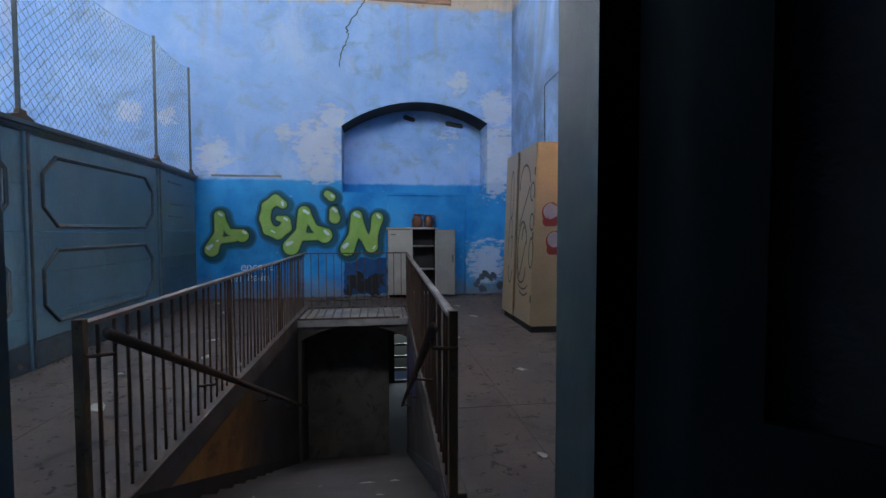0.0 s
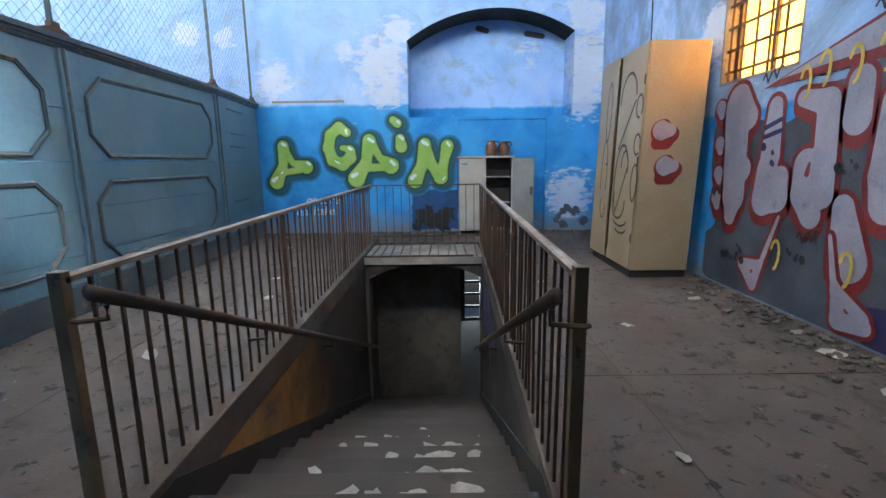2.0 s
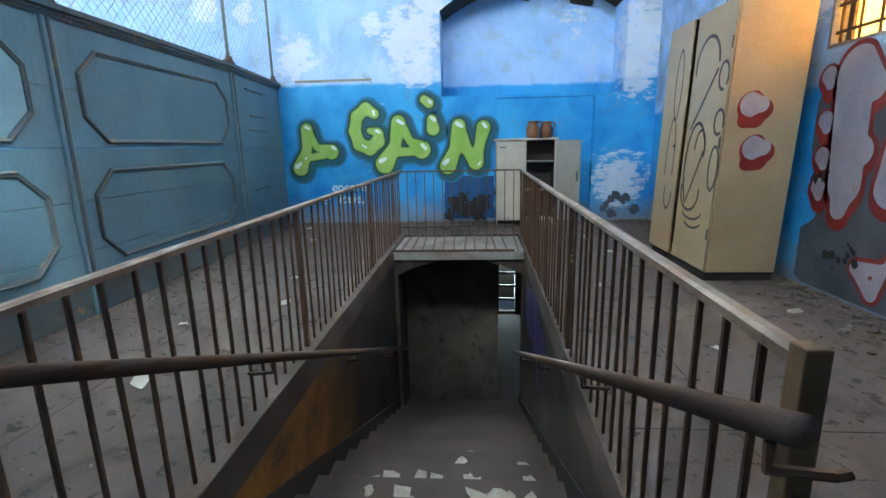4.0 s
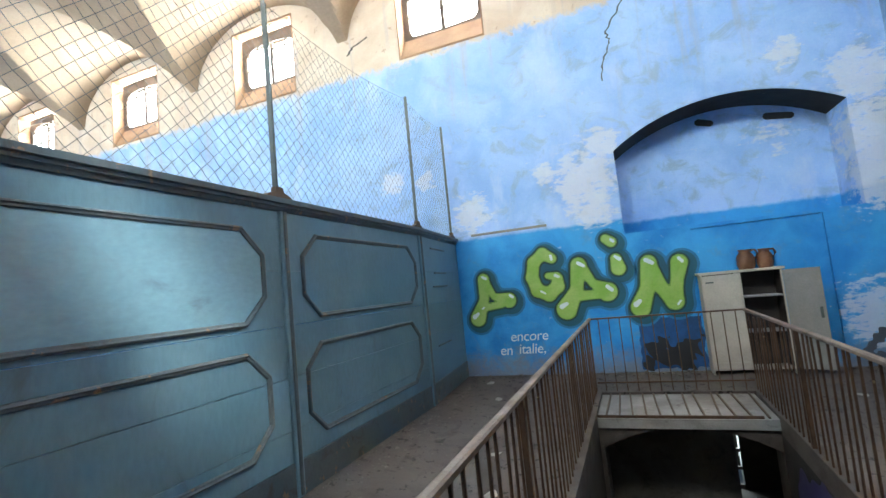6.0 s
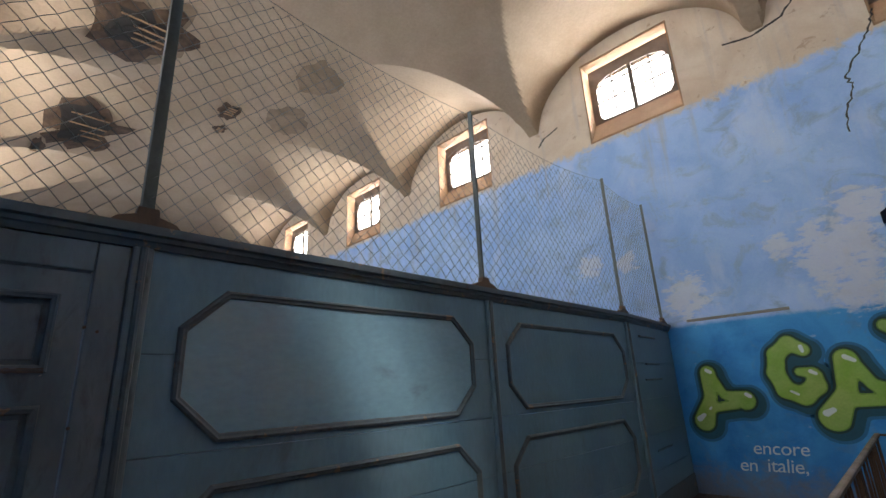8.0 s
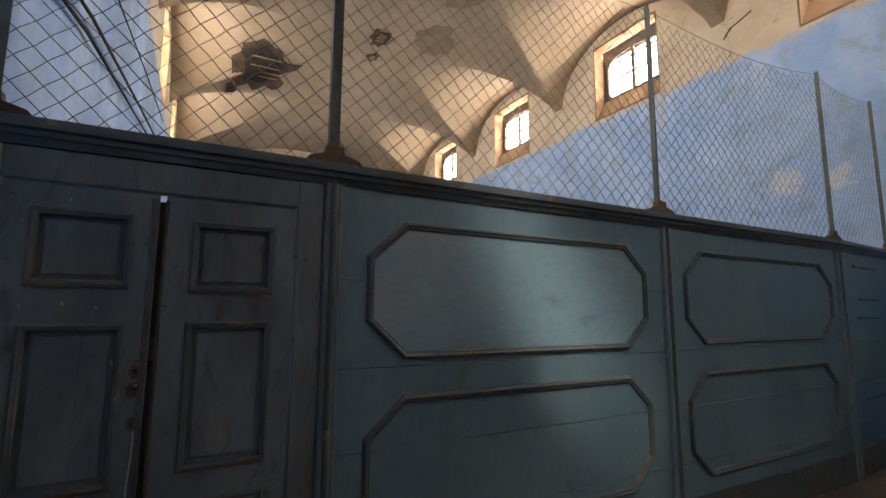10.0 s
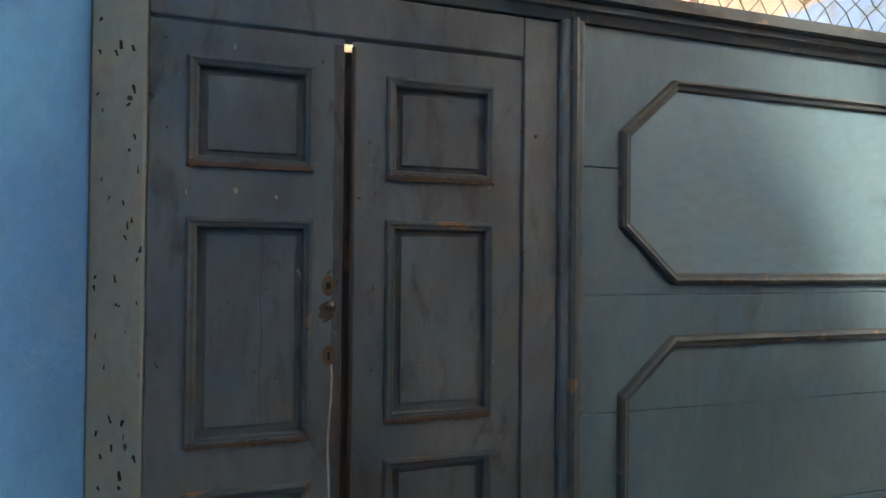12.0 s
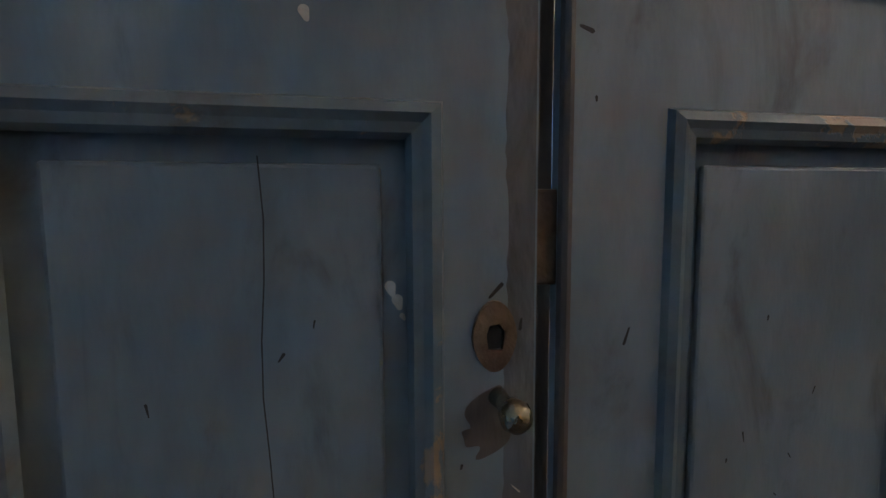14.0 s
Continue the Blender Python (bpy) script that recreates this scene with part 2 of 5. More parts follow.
M_IRON = worn("rusty brown iron", (0.062, 0.034, 0.020), (0.11, 0.064, 0.036), 0.6, 6.0, 70, (0.26, 0.19, 0.10), 0.66, 14.0, metal=0.15, dirt=(0.035, 0.024, 0.018))
M_ENDPOST = worn("rusty iron with remains of ochre paint", (0.085, 0.055, 0.032), (0.155, 0.10, 0.045), 0.6, 7.0, 70, (0.05, 0.032, 0.022), 0.6, 12.0, metal=0.1)
M_RAILTOP = worn("dusty worn rail iron", (0.20, 0.155, 0.125), (0.13, 0.09, 0.065), 0.55, 5.0, 60, dirt=(0.06, 0.042, 0.032))
M_IRON_G = worn("grey-green painted iron", (0.07, 0.085, 0.085), (0.11, 0.13, 0.13), 0.5, 5.0, 60, (0.16, 0.10, 0.06), 0.66, 20.0, metal=0.4)
M_WIRE = worn("dark wire", (0.10, 0.11, 0.115), (0.16, 0.17, 0.17), 0.5, 8.0, 60, metal=0.6)
M_LOCKER = worn("cream painted sheet metal", (0.30, 0.232, 0.138), (0.345, 0.28, 0.185), 0.42, 1.4, 40, (0.30, 0.20, 0.11), 0.765, 10.0, relief=0.08, dirt=(0.36, 0.27, 0.16), dirt_at=0.62)
M_CAB = worn("off-white painted wood", (0.46, 0.43, 0.37), (0.39, 0.36, 0.31), 0.55, 3.0, 45, (0.30, 0.24, 0.18), 0.74, 12.0, relief=0.1)
M_CABG = worn("grey inner board", (0.21, 0.21, 0.205), (0.27, 0.26, 0.25), 0.6, 3.0, 45)
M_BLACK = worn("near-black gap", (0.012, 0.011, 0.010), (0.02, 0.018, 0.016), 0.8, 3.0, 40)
M_JUG = worn("brown glazed earthenware", (0.12, 0.052, 0.024), (0.18, 0.085, 0.04), 0.4, 8.0, 50)
M_FRAME = worn("dark weathered window frame", (0.10, 0.075, 0.06), (0.15, 0.115, 0.09), 0.7, 5.0, 60)
M_ROOM = worn("dark room plaster", (0.16, 0.19, 0.22), (0.12, 0.14, 0.16), 0.85, 1.2, 40)
M_JAMB = worn("scuffed blue-green door frame", (0.024, 0.05, 0.062), (0.038, 0.07, 0.085), 0.6, 3.0, 40, (0.20, 0.22, 0.22), 0.67, 6.0, stretch=(1, 1, 0.4))
M_BRASS = worn("tarnished iron lock plate", (0.10, 0.065, 0.045), (0.16, 0.11, 0.075), 0.45, 14.0, 80, metal=0.6)
M_KNOB = worn("worn brass knob", (0.28, 0.22, 0.15), (0.20, 0.15, 0.10), 0.3, 14.0, 80, metal=0.9)
M_PAPER = worn("dirty paper", (0.40, 0.38, 0.35), (0.28, 0.26, 0.235), 0.85, 6.0, 60, vary=0.4)
M_RUBBLE = worn("plaster rubble", (0.17, 0.15, 0.135), (0.09, 0.078, 0.07), 0.9, 6.0, 60)


def glass_amber():
    m, nt, b = shader("amber ribbed glass")
    nt.nodes.remove(b)
    p = position(nt, (1, 1, 0.2))
    tr = node(nt, "ShaderNodeBsdfTranslucent")
    n = noise_of(nt, p, 9.0, 3, 0.5)
    nt.links.new(mixed(nt, n, (0.92, 0.52, 0.12), (1.0, 0.78, 0.38)), tr.inputs["Color"])
    gl = node(nt, "ShaderNodeBsdfGlossy", Roughness=0.25)
    mix = node(nt, "ShaderNodeMixShader", Fac=0.06)
    nt.links.new(tr.outputs[0], mix.inputs[1])
    nt.links.new(gl.outputs[0], mix.inputs[2])
    nt.links.new(mix.outputs[0], nt.nodes["Material Output"].inputs[0])
    return m


def glass_clear():
    m, nt, b = shader("dusty clear glass")
    b.inputs["Base Color"].default_value = (0.97, 0.97, 0.95, 1)
    b.inputs["Roughness"].default_value = 0.08
    b.inputs["Transmission Weight"].default_value = 1.0
    b.inputs["IOR"].default_value = 1.05
    return m


M_AMBER, M_GLASS = glass_amber(), glass_clear()


# ---- building helpers ----
def as_mesh(bm, name, mats, smooth=False):
    me = bpy.data.meshes.new(name)
    bmesh.ops.recalc_face_normals(bm, faces=bm.faces)
    bm.to_mesh(me)
    bm.free()
    for m in (mats if isinstance(mats, (list, tuple)) else [mats]):
        me.materials.append(m)
    if smooth:
        for poly in me.polygons:
            poly.use_smooth = True
    return me


def thing(name, at, label, category, group="", kind=""):
    """An Empty at the base of a thing, which parents its parts."""
    ob = new(name)
    ob.empty_display_size = 0.1
    ob.location = at
    ob["at"] = at
    return tagged(ob, label, category, group, kind)


def attach(ob, parent):
    ob.parent = parent
    if parent.data is None:
        ob.matrix_parent_inverse = Matrix.Translation(-Vector(parent.location))


def part(name, bm, material, parent, label="", smooth=False):
    """One mesh, built in world places, as a part of a thing or of a part."""
    ob = new(name, as_mesh(bm, name, material, smooth))
    attach(ob, parent)
    return tagged(ob, label)


def piece(name, mesh, parent, place=(0, 0, 0), turn=0.0):
    ob = new(name, mesh)
    attach(ob, parent)
    ob.location = place
    ob.rotation_euler = (0, 0, turn)
    return ob


def setting(name, bm, material, label, category, smooth=False):
    return tagged(new(name, as_mesh(bm, name, material, smooth)), label, category, "", "structure")


def box(x0, x1, y0, y1, z0, z1, bevel=0.0, bm=None):
    mine = bmesh.new()
    vs = [mine.verts.new((x, y, z)) for x in (x0, x1) for y in (y0, y1) for z in (z0, z1)]
    for f in ((0, 1, 3, 2), (4, 6, 7, 5), (0, 4, 5, 1), (2, 3, 7, 6), (0, 2, 6, 4), (1, 5, 7, 3)):
        mine.faces.new([vs[i] for i in f])
    if bevel:
        bmesh.ops.bevel(mine, geom=list(mine.edges), offset=bevel, segments=2, affect="EDGES", profile=0.5)
    if bm is None:
        return mine
    join(bm, mine)
    return bm


def join(bm, other):
    tmp = bpy.data.meshes.new("tmp")
    other.to_mesh(tmp)
    other.free()
    bm.from_mesh(tmp)
    bpy.data.meshes.remove(tmp)
    return bm


def tube(points, radius, sides=8, bm=None, taper=None):
    """A round bar along a line of points."""
    bm = bm or bmesh.new()
    pts = [Vector(p) for p in points]
    rings = []
    for i, p in enumerate(pts):
        d = (pts[min(i + 1, len(pts) - 1)] - pts[max(i - 1, 0)]).normalized()
        up = Vector((0, 0, 1)) if abs(d.z) < 0.9 else Vector((1, 0, 0))
        a = d.cross(up).normalized()
        b = d.cross(a)
        r = radius * (taper[i] if taper else 1)
        rings.append([bm.verts.new(p + a * r * math.cos(2 * math.pi * k / sides) + b * r * math.sin(2 * math.pi * k / sides)) for k in range(sides)])
    for r0, r1 in zip(rings, rings[1:]):
        for k in range(sides):
            bm.faces.new((r0[k], r0[(k + 1) % sides], r1[(k + 1) % sides], r1[k]))
    bm.faces.new(rings[0][::-1])
    bm.faces.new(rings[-1])
    return bm


def sheet(outer, holes, place, depth):
    """A plate with openings: loops in two dimensions, laid out by place(u, v, w), with w from 0 to depth."""
    from mathutils.geometry import tessellate_polygon
    bm = bmesh.new()
    loops = [outer, *holes]
    flat = [Vector((u, v, 0)) for lp in loops for u, v in lp]
    tris = tessellate_polygon([[Vector((u, v, 0)) for u, v in lp] for lp in loops])
    front = [bm.verts.new(place(p.x, p.y, 0)) for p in flat]
    back = [bm.verts.new(place(p.x, p.y, depth)) for p in flat] if depth else None
    for t in tris:
        bm.faces.new([front[i] for i in t])
        if depth:
            bm.faces.new([back[i] for i in reversed(t)])
    if depth:
        k = 0
        for lp in loops:
            n = len(lp)
            for i in range(n):
                a, b = k + i, k + (i + 1) % n
                bm.faces.new((front[a], front[b], back[b], back[a]))
            k += n
    return bm


def rect(u0, u1, v0, v1):
    return [(u0, v0), (u1, v0), (u1, v1), (u0, v1)]


def arch(u0, u1, v0, v1, rise, n=14):
    """An opening with an arched head: springing at v1, rising by rise."""
    c, h = (u0 + u1) / 2, (u1 - u0) / 2
    return [(u0, v0), (u1, v0)] + [(c + h * math.cos(math.pi * k / n), v1 + rise * math.sin(math.pi * k / n) ** 0.8) for k in range(n + 1)]


def segment(u0, u1, v0, v1, rise, n=16):
    """An opening with a shallow segmental head."""
    c, h = (u0 + u1) / 2, (u1 - u0) / 2
    r = (h * h + rise * rise) / (2 * rise)
    return [(u0, v0), (u1, v0)] + [(c + h - 2 * h * k / n, v1 + rise - r + math.sqrt(max(0, r * r - (h - 2 * h * k / n) ** 2))) for k in range(n + 1)]


def at_y(y, sign=1):
    return lambda u, v, w: (u, y + sign * w, v)


def at_x(x, sign=1):
    return lambda u, v, w: (x + sign * w, u, v)


def capsule(U, V, u0, v0, r0, u1, v1, r1):
    du, dv = u1 - u0, v1 - v0
    t = np.clip(((U - u0) * du + (V - v0) * dv) / max(1e-9, du * du + dv * dv), 0, 1)
    return np.hypot(U - u0 - t * du, V - v0 - t * dv) - (r0 + t * (r1 - r0))


def stroke_field(strokes, soft=0.05):
    """Signed distance to swelling strokes, softly run into each other."""
    def field(U, V):
        F = None
        for st in strokes:
            d = capsule(U, V, *st)
            if F is None:
                F = d
            elif soft:
                h = np.clip(0.5 + 0.5 * (d - F) / soft, 0, 1)
                F = d * (1 - h) + F * h - soft * h * (1 - h)
            else:
                F = np.minimum(F, d)
        return F
    return field


def painted(name, field, bounds, step, place, material, parent, grow=0.0, label="", cut=None):
    """A flat painted shape: the part of the wall where the field is under grow."""
    u0, u1, v0, v1 = bounds
    us, vs = np.arange(u0, u1 + step, step), np.arange(v0, v1 + step, step)
    U, V = np.meshgrid(us, vs, indexing="ij")
    F = field(U, V) - grow
    if cut is not None:
        F = np.maximum(F, -cut(U, V))
    verts, faces, index = [], [], {}

    def vert(u, v):
        key = (round(u, 5), round(v, 5))
        if key not in index:
            index[key] = len(verts)
            verts.append(place(u, v, 0))
        return index[key]

    inside = F < 0
    some = inside[:-1, :-1] | inside[1:, :-1] | inside[1:, 1:] | inside[:-1, 1:]
    for i, j in zip(*np.nonzero(some)):
        ring = ((i, j), (i + 1, j), (i + 1, j + 1), (i, j + 1))
        poly = []
        for k in range(4):
            a, b = ring[k], ring[(k + 1) % 4]
            fa, fb = F[a], F[b]
            if fa < 0:
                poly.append(vert(us[a[0]], vs[a[1]]))
            if (fa < 0) != (fb < 0):
                t = fa / (fa - fb)
                poly.append(vert(us[a[0]] + t * (us[b[0]] - us[a[0]]), vs[a[1]] + t * (vs[b[1]] - vs[a[1]])))
        poly = [q for k, q in enumerate(poly) if q != poly[k - 1]]
        if len(poly) >= 3:
            faces.append(poly)
    me = bpy.data.meshes.new(name)
    me.from_pydata(verts, [], faces)
    me.materials.append(material)
    ob = new(name, me)
    attach(ob, parent)
    return tagged(ob, label)


# ---- the large structure ----
WIN_HALF, WIN_FOOT, WIN_HEAD = 0.85, 5.95, 7.72
# back wall: five high windows, a blind arched niche and a shallow recess below it
holes = [rect(bx - WIN_HALF, bx + WIN_HALF, WIN_FOOT, WIN_HEAD) for bx in BAYS]
NICHE = [(u, v + (0.13 * (u + 0.79) / 3.0 if v > 2.5 else 0)) for u, v in segment(-0.79, 2.21, 2.12, 3.45, 0.46, 24)]
holes.append(NICHE)
holes.append(rect(0.125, 1.74, -0.1, 2.07))
setting("wall_north", sheet(rect(XW, XR, -0.2, 8.5), holes, at_y(YB), 0.85), M_WALL, "tall plaster wall in peeling pale and deep blue paint", "wall")
setting("niche_back", box(-0.82, 2.24, YB + 0.72, YB + 0.8, 2.0, 4.1), M_NICHE, "blind arched niche with flaking pale blue plaster", "niche")
setting("recess_back", box(0.129, 1.736, YB + 0.025, YB + 0.12, -0.02, 2.066), M_NICHE, "shallow blocked doorway recess painted deep blue", "recess")
# Dark grey strip under the niche arch: its shade is put into the colour.
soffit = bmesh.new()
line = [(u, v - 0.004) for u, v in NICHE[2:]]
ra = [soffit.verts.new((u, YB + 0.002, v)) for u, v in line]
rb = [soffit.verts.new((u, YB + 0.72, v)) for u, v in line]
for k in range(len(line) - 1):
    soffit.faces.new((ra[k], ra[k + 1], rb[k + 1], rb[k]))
setting("niche_soffit", soffit, M_WELLG, "underside of the niche arch with its shade painted dark grey", "arch")
# south wall: the same windows, the doorway that the walk starts in
setting("wall_south", sheet(rect(XW, -0.80, -0.2, 8.5), [rect(bx - WIN_HALF, bx + WIN_HALF, WIN_FOOT, WIN_HEAD) for bx in BAYS[1:]], at_y(YS, -1), 0.5), M_WALL_S, "long plaster wall in peeling blue paint", "wall")
setting("wall_south_east", box(0.18, XR, 1.76, 1.88, -0.2, 6.0), M_JAMB, "thin scuffed blue wall beside a doorway", "wall")
setting("wall_south_west", box(-0.795, -0.51, 1.76, 1.88, -0.2, 6.0), M_JAMB, "thin scuffed blue wall beside a doorway", "wall")
setting("wall_over_door", box(-0.509, 0.179, 1.76, 1.88, 2.25, 6.0), M_JAMB, "thin scuffed blue wall over a doorway", "wall")
setting("wall_south_upper", sheet(rect(-0.795, XR, 6.0, 8.5), [rect(BAYS[0] - WIN_HALF, BAYS[0] + WIN_HALF, 6.05, WIN_HEAD)], at_y(1.78, -1), 0.3), M_WALL, "upper plaster wall under the vault", "wall")
# east wall with the barred amber window
setting("wall_east", sheet(rect(1.2, YB + 0.5, -0.2, 8.5), [rect(6.02, 7.15, 2.03, 3.15)], at_x(XR), 0.4), M_WALL_E, "plaster wall in peeling blue paint covered in graffiti", "wall")
setting("wall_west", box(XW - 0.3, XW, 1.7, YB + 0.5, -0.2, 8.5), M_WALL, "far end wall of the vaulted hall", "wall")

# vault: a barrel along the hall, cut by a lunette over each window
def vault_z(x, y):
    mid, half = (YS + YB) / 2, (YB - YS) / 2
    rise = CROWN - SPRING
    r = (half * half + rise * rise) / (2 * rise)
    dy = min(abs(y - mid), half)
    z = CROWN - r + math.sqrt(r * r - dy * dy)
    for bx in BAYS:
        d = abs(x - bx) / 1.92
        if d < 1:
            z = max(z, SPRING - 0.02 + (1.36 - 0.10 * (1 - dy / half)) * math.sqrt(1 - d * d))
    return z


nx, ny = 400, 150
x_of = lambda i: XW + (XR - XW) * i / nx
y_of = lambda j: 1.75 + (YB + 0.02 - 1.75) * j / ny
verts = [(x_of(i), y_of(j), vault_z(x_of(i), y_of(j)) + 0.012 * noise.noise((x_of(i) * 0.8, y_of(j) * 0.8, 0))) for i in range(nx + 1) for j in range(ny + 1)]
faces = [(i * (ny + 1) + j, i * (ny + 1) + j + 1, (i + 1) * (ny + 1) + j + 1, (i + 1) * (ny + 1) + j) for i in range(nx) for j in range(ny)]
me = bpy.data.meshes.new("ceiling")
me.from_pydata(verts, [], faces)
me.materials.append(M_CEIL)
tagged(new("ceiling", me), "cream plastered vault with lunettes, stained and cracked", "ceiling", "", "structure")
setting("roof", box(XW - 0.3, XR + 0.4, 1.2, YB + 0.5, 8.6, 8.8), M_CONC, "flat roof slab over the vault", "roof")

# floor with the stairwell opening
WX0, WX1, WY0, WY1 = -1.31, 0.27, 3.52, 9.65
SPLAY = 0.023                                           # the well widens to the east as it goes back
east_at = lambda y: WX1 + SPLAY * (y - WY0)
setting("floor", sheet(rect(XW, XR, 1.2, YB + 0.2), [[(WX0, WY0), (WX1, WY0), (east_at(WY1), WY1), (WX0, WY1)]], lambda u, v, w: (u, v, -w), 0.2), M_FLOOR, "dusty concrete floor littered with dirt", "floor")
setting("floor_room", box(-3.0, 3.0, -2.5, 1.2, -0.2, 0.0), M_FLOOR, "dusty floor of a dark room", "floor")
# dark room behind the doorway
setting("wall_room_west", box(-1.25, -1.05, -2.5, 1.69, -0.2, 3.2), M_ROOM, "wall of a dark room", "wall")
setting("wall_room_east", box(2.4, 2.6, -2.5, 1.66, -0.2, 3.2), M_ROOM, "wall of a dark room", "wall")
setting("wall_room_south", box(-1.05, 2.4, -2.7, -2.5, -0.2, 3.2), M_ROOM, "wall of a dark room", "wall")
setting("ceiling_room", box(-1.25, 2.6, -2.7, 1.66, 3.2, 3.35), M_ROOM, "ceiling of a dark room", "ceiling")
room_door = thing("door_room", (0.24, 1.73, 0), "dark half-open panelled door in an unlit room", "door", "", "structure")
swing = Matrix.Translation((0.215, 1.735, 0)) @ Matrix.Rotation(radians(-52), 4, "Z")
leaf_bm = sheet(rect(0, 0.82, 0.01, 2.05), [rect(0.12, 0.70, 1.18, 1.93), rect(0.12, 0.70, 0.14, 1.02)], lambda u, v, w: (u, w, v), 0.04)
leaf_bm.transform(swing)
part("leaf_frame", leaf_bm, M_JAMB, room_door)
for z0, z1 in ((1.18, 1.93), (0.14, 1.02)):
    pb = box(0.116, 0.704, 0.014, 0.026, z0 - 0.004, z1 + 0.004)
    pb.transform(swing)
    part("panel", pb, M_ROOM, room_door)
# stairwell
def splayed(bm):
    for v in bm.verts:
        v.co.x += SPLAY * (v.co.y - WY0)
    return bm


RISE, RUN, STEPS = 0.16, 0.363, 16
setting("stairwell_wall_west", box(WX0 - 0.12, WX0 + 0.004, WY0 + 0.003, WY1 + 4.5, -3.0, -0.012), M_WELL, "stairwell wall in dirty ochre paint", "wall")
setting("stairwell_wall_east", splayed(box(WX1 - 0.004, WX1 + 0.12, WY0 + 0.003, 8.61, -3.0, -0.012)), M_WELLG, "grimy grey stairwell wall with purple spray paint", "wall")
setting("stairwell_arch", sheet([(WX0, -3.0), (WX1 + 0.6, -3.0), (WX1 + 0.6, -0.12), (WX0, -0.12)], [segment(WX0 + 0.05, east_at(8.62) - 0.01, -2.98, -0.35, 0.22)], at_y(8.62), 0.3), M_KERB, "grimy concrete arch over the lower passage", "arch")
setting("stairwell_slab", box(WX0, east_at(8.6), 8.58, WY1 + 0.01, -0.13, -0.03), M_CONC, "pale concrete slab over the stair passage", "slab")
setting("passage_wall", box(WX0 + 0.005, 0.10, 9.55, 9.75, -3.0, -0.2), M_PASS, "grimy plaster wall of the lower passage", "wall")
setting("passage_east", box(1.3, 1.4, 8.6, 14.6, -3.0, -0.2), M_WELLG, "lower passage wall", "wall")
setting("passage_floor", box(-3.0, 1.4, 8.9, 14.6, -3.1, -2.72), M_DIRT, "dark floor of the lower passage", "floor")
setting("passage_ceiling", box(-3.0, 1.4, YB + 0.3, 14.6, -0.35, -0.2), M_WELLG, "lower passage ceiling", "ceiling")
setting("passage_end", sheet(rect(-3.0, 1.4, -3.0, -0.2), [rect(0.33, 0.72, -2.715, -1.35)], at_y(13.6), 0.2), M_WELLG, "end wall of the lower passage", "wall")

lw = thing("window_passage", (0.52, 13.65, -2.75), "small bright barred window in the lower passage", "window", "", "structure")
for hz in (-2.68, -2.35, -2.02, -1.70, -1.38):
    part("glazing_bar", box(0.331, 0.719, 13.62, 13.66, hz - 0.03, hz + 0.03), M_FRAME, lw)

# ---- things ----
def high_window(bx, y, s):
    w = thing("window_high", (bx, y, 6.4), "high window with weathered dark frame and dusty panes", "window", "high windows under the vault", "structure")
    place = at_y(y + s * 0.30, s)
    lights = []
    for d in (-1, 1):
        lp = [(0.035, 6.50), (0.62, 6.52), (0.70, 6.62), (0.71, 7.22), (0.63, 7.36), (0.45, 7.43), (0.035, 7.46)]
        lights.append([(bx + d * u, v) for u, v in lp][::d])
    fr = part("window_frame", sheet(rect(bx - 0.845, bx + 0.845, 6.42, WIN_HEAD - 0.004), lights, place, 0.06), M_FRAME, w)
    for hz in (6.92, 7.28):
        part("glazing_bar", box(bx - 0.77, bx + 0.77, min(y + s * 0.31, y + s * 0.34), max(y + s * 0.31, y + s * 0.34), hz - 0.012, hz + 0.012), M_FRAME, fr)
    for ux in (-0.37, 0.37):
        part("glazing_bar", box(bx + ux - 0.012, bx + ux + 0.012, min(y + s * 0.312, y + s * 0.342), max(y + s * 0.312, y + s * 0.342), 6.53, 7.46), M_FRAME, fr)
    pane = part("pane", box(bx - 0.79, bx + 0.79, min(y + s * 0.345, y + s * 0.351), max(y + s * 0.345, y + s * 0.351), 6.46, 7.56), M_GLASS, w)
    pane.visible_shadow = False
    part("window_reveal", sheet(rect(bx - 0.846, bx + 0.846, 5.97, WIN_HEAD - 0.004), [rect(bx - 0.82, bx + 0.82, 6.0, WIN_HEAD - 0.05)], at_y(y + s * 0.004, s), 0.29), M_SILL, w, "stained plaster reveal")
    bm = bmesh.new()
    x0, x1 = bx - WIN_HALF + 0.003, bx + WIN_HALF - 0.003
    ring = [(0.004, 5.955), (0.49, 5.955), (0.49, 6.45), (0.29, 6.45)]
    a = [bm.verts.new((x0, y + s * d, z)) for d, z in ring]
    b = [bm.verts.new((x1, y + s * d, z)) for d, z in ring]
    bm.faces.new(a)
    bm.faces.new(b[::-1])
    for k in range(4):
        bm.faces.new((a[k], a[(k + 1) % 4], b[(k + 1) % 4], b[k]))
    part("window_sill", bm, M_SILL, w, "sloping sill of damp brown plaster")


for bx in BAYS:
    high_window(bx, YB, 1)
    high_window(bx, YS if bx < 0 else 1.78, -1)


def octagon(y0, y1, z0, z1, cy, cz):
    return [(y0 + cy, z0), (y1 - cy, z0), (y1, z0 + cz), (y1, z1 - cz), (y1 - cy, z1), (y0 + cy, z1), (y0, z1 - cz), (y0, z0 + cz)]


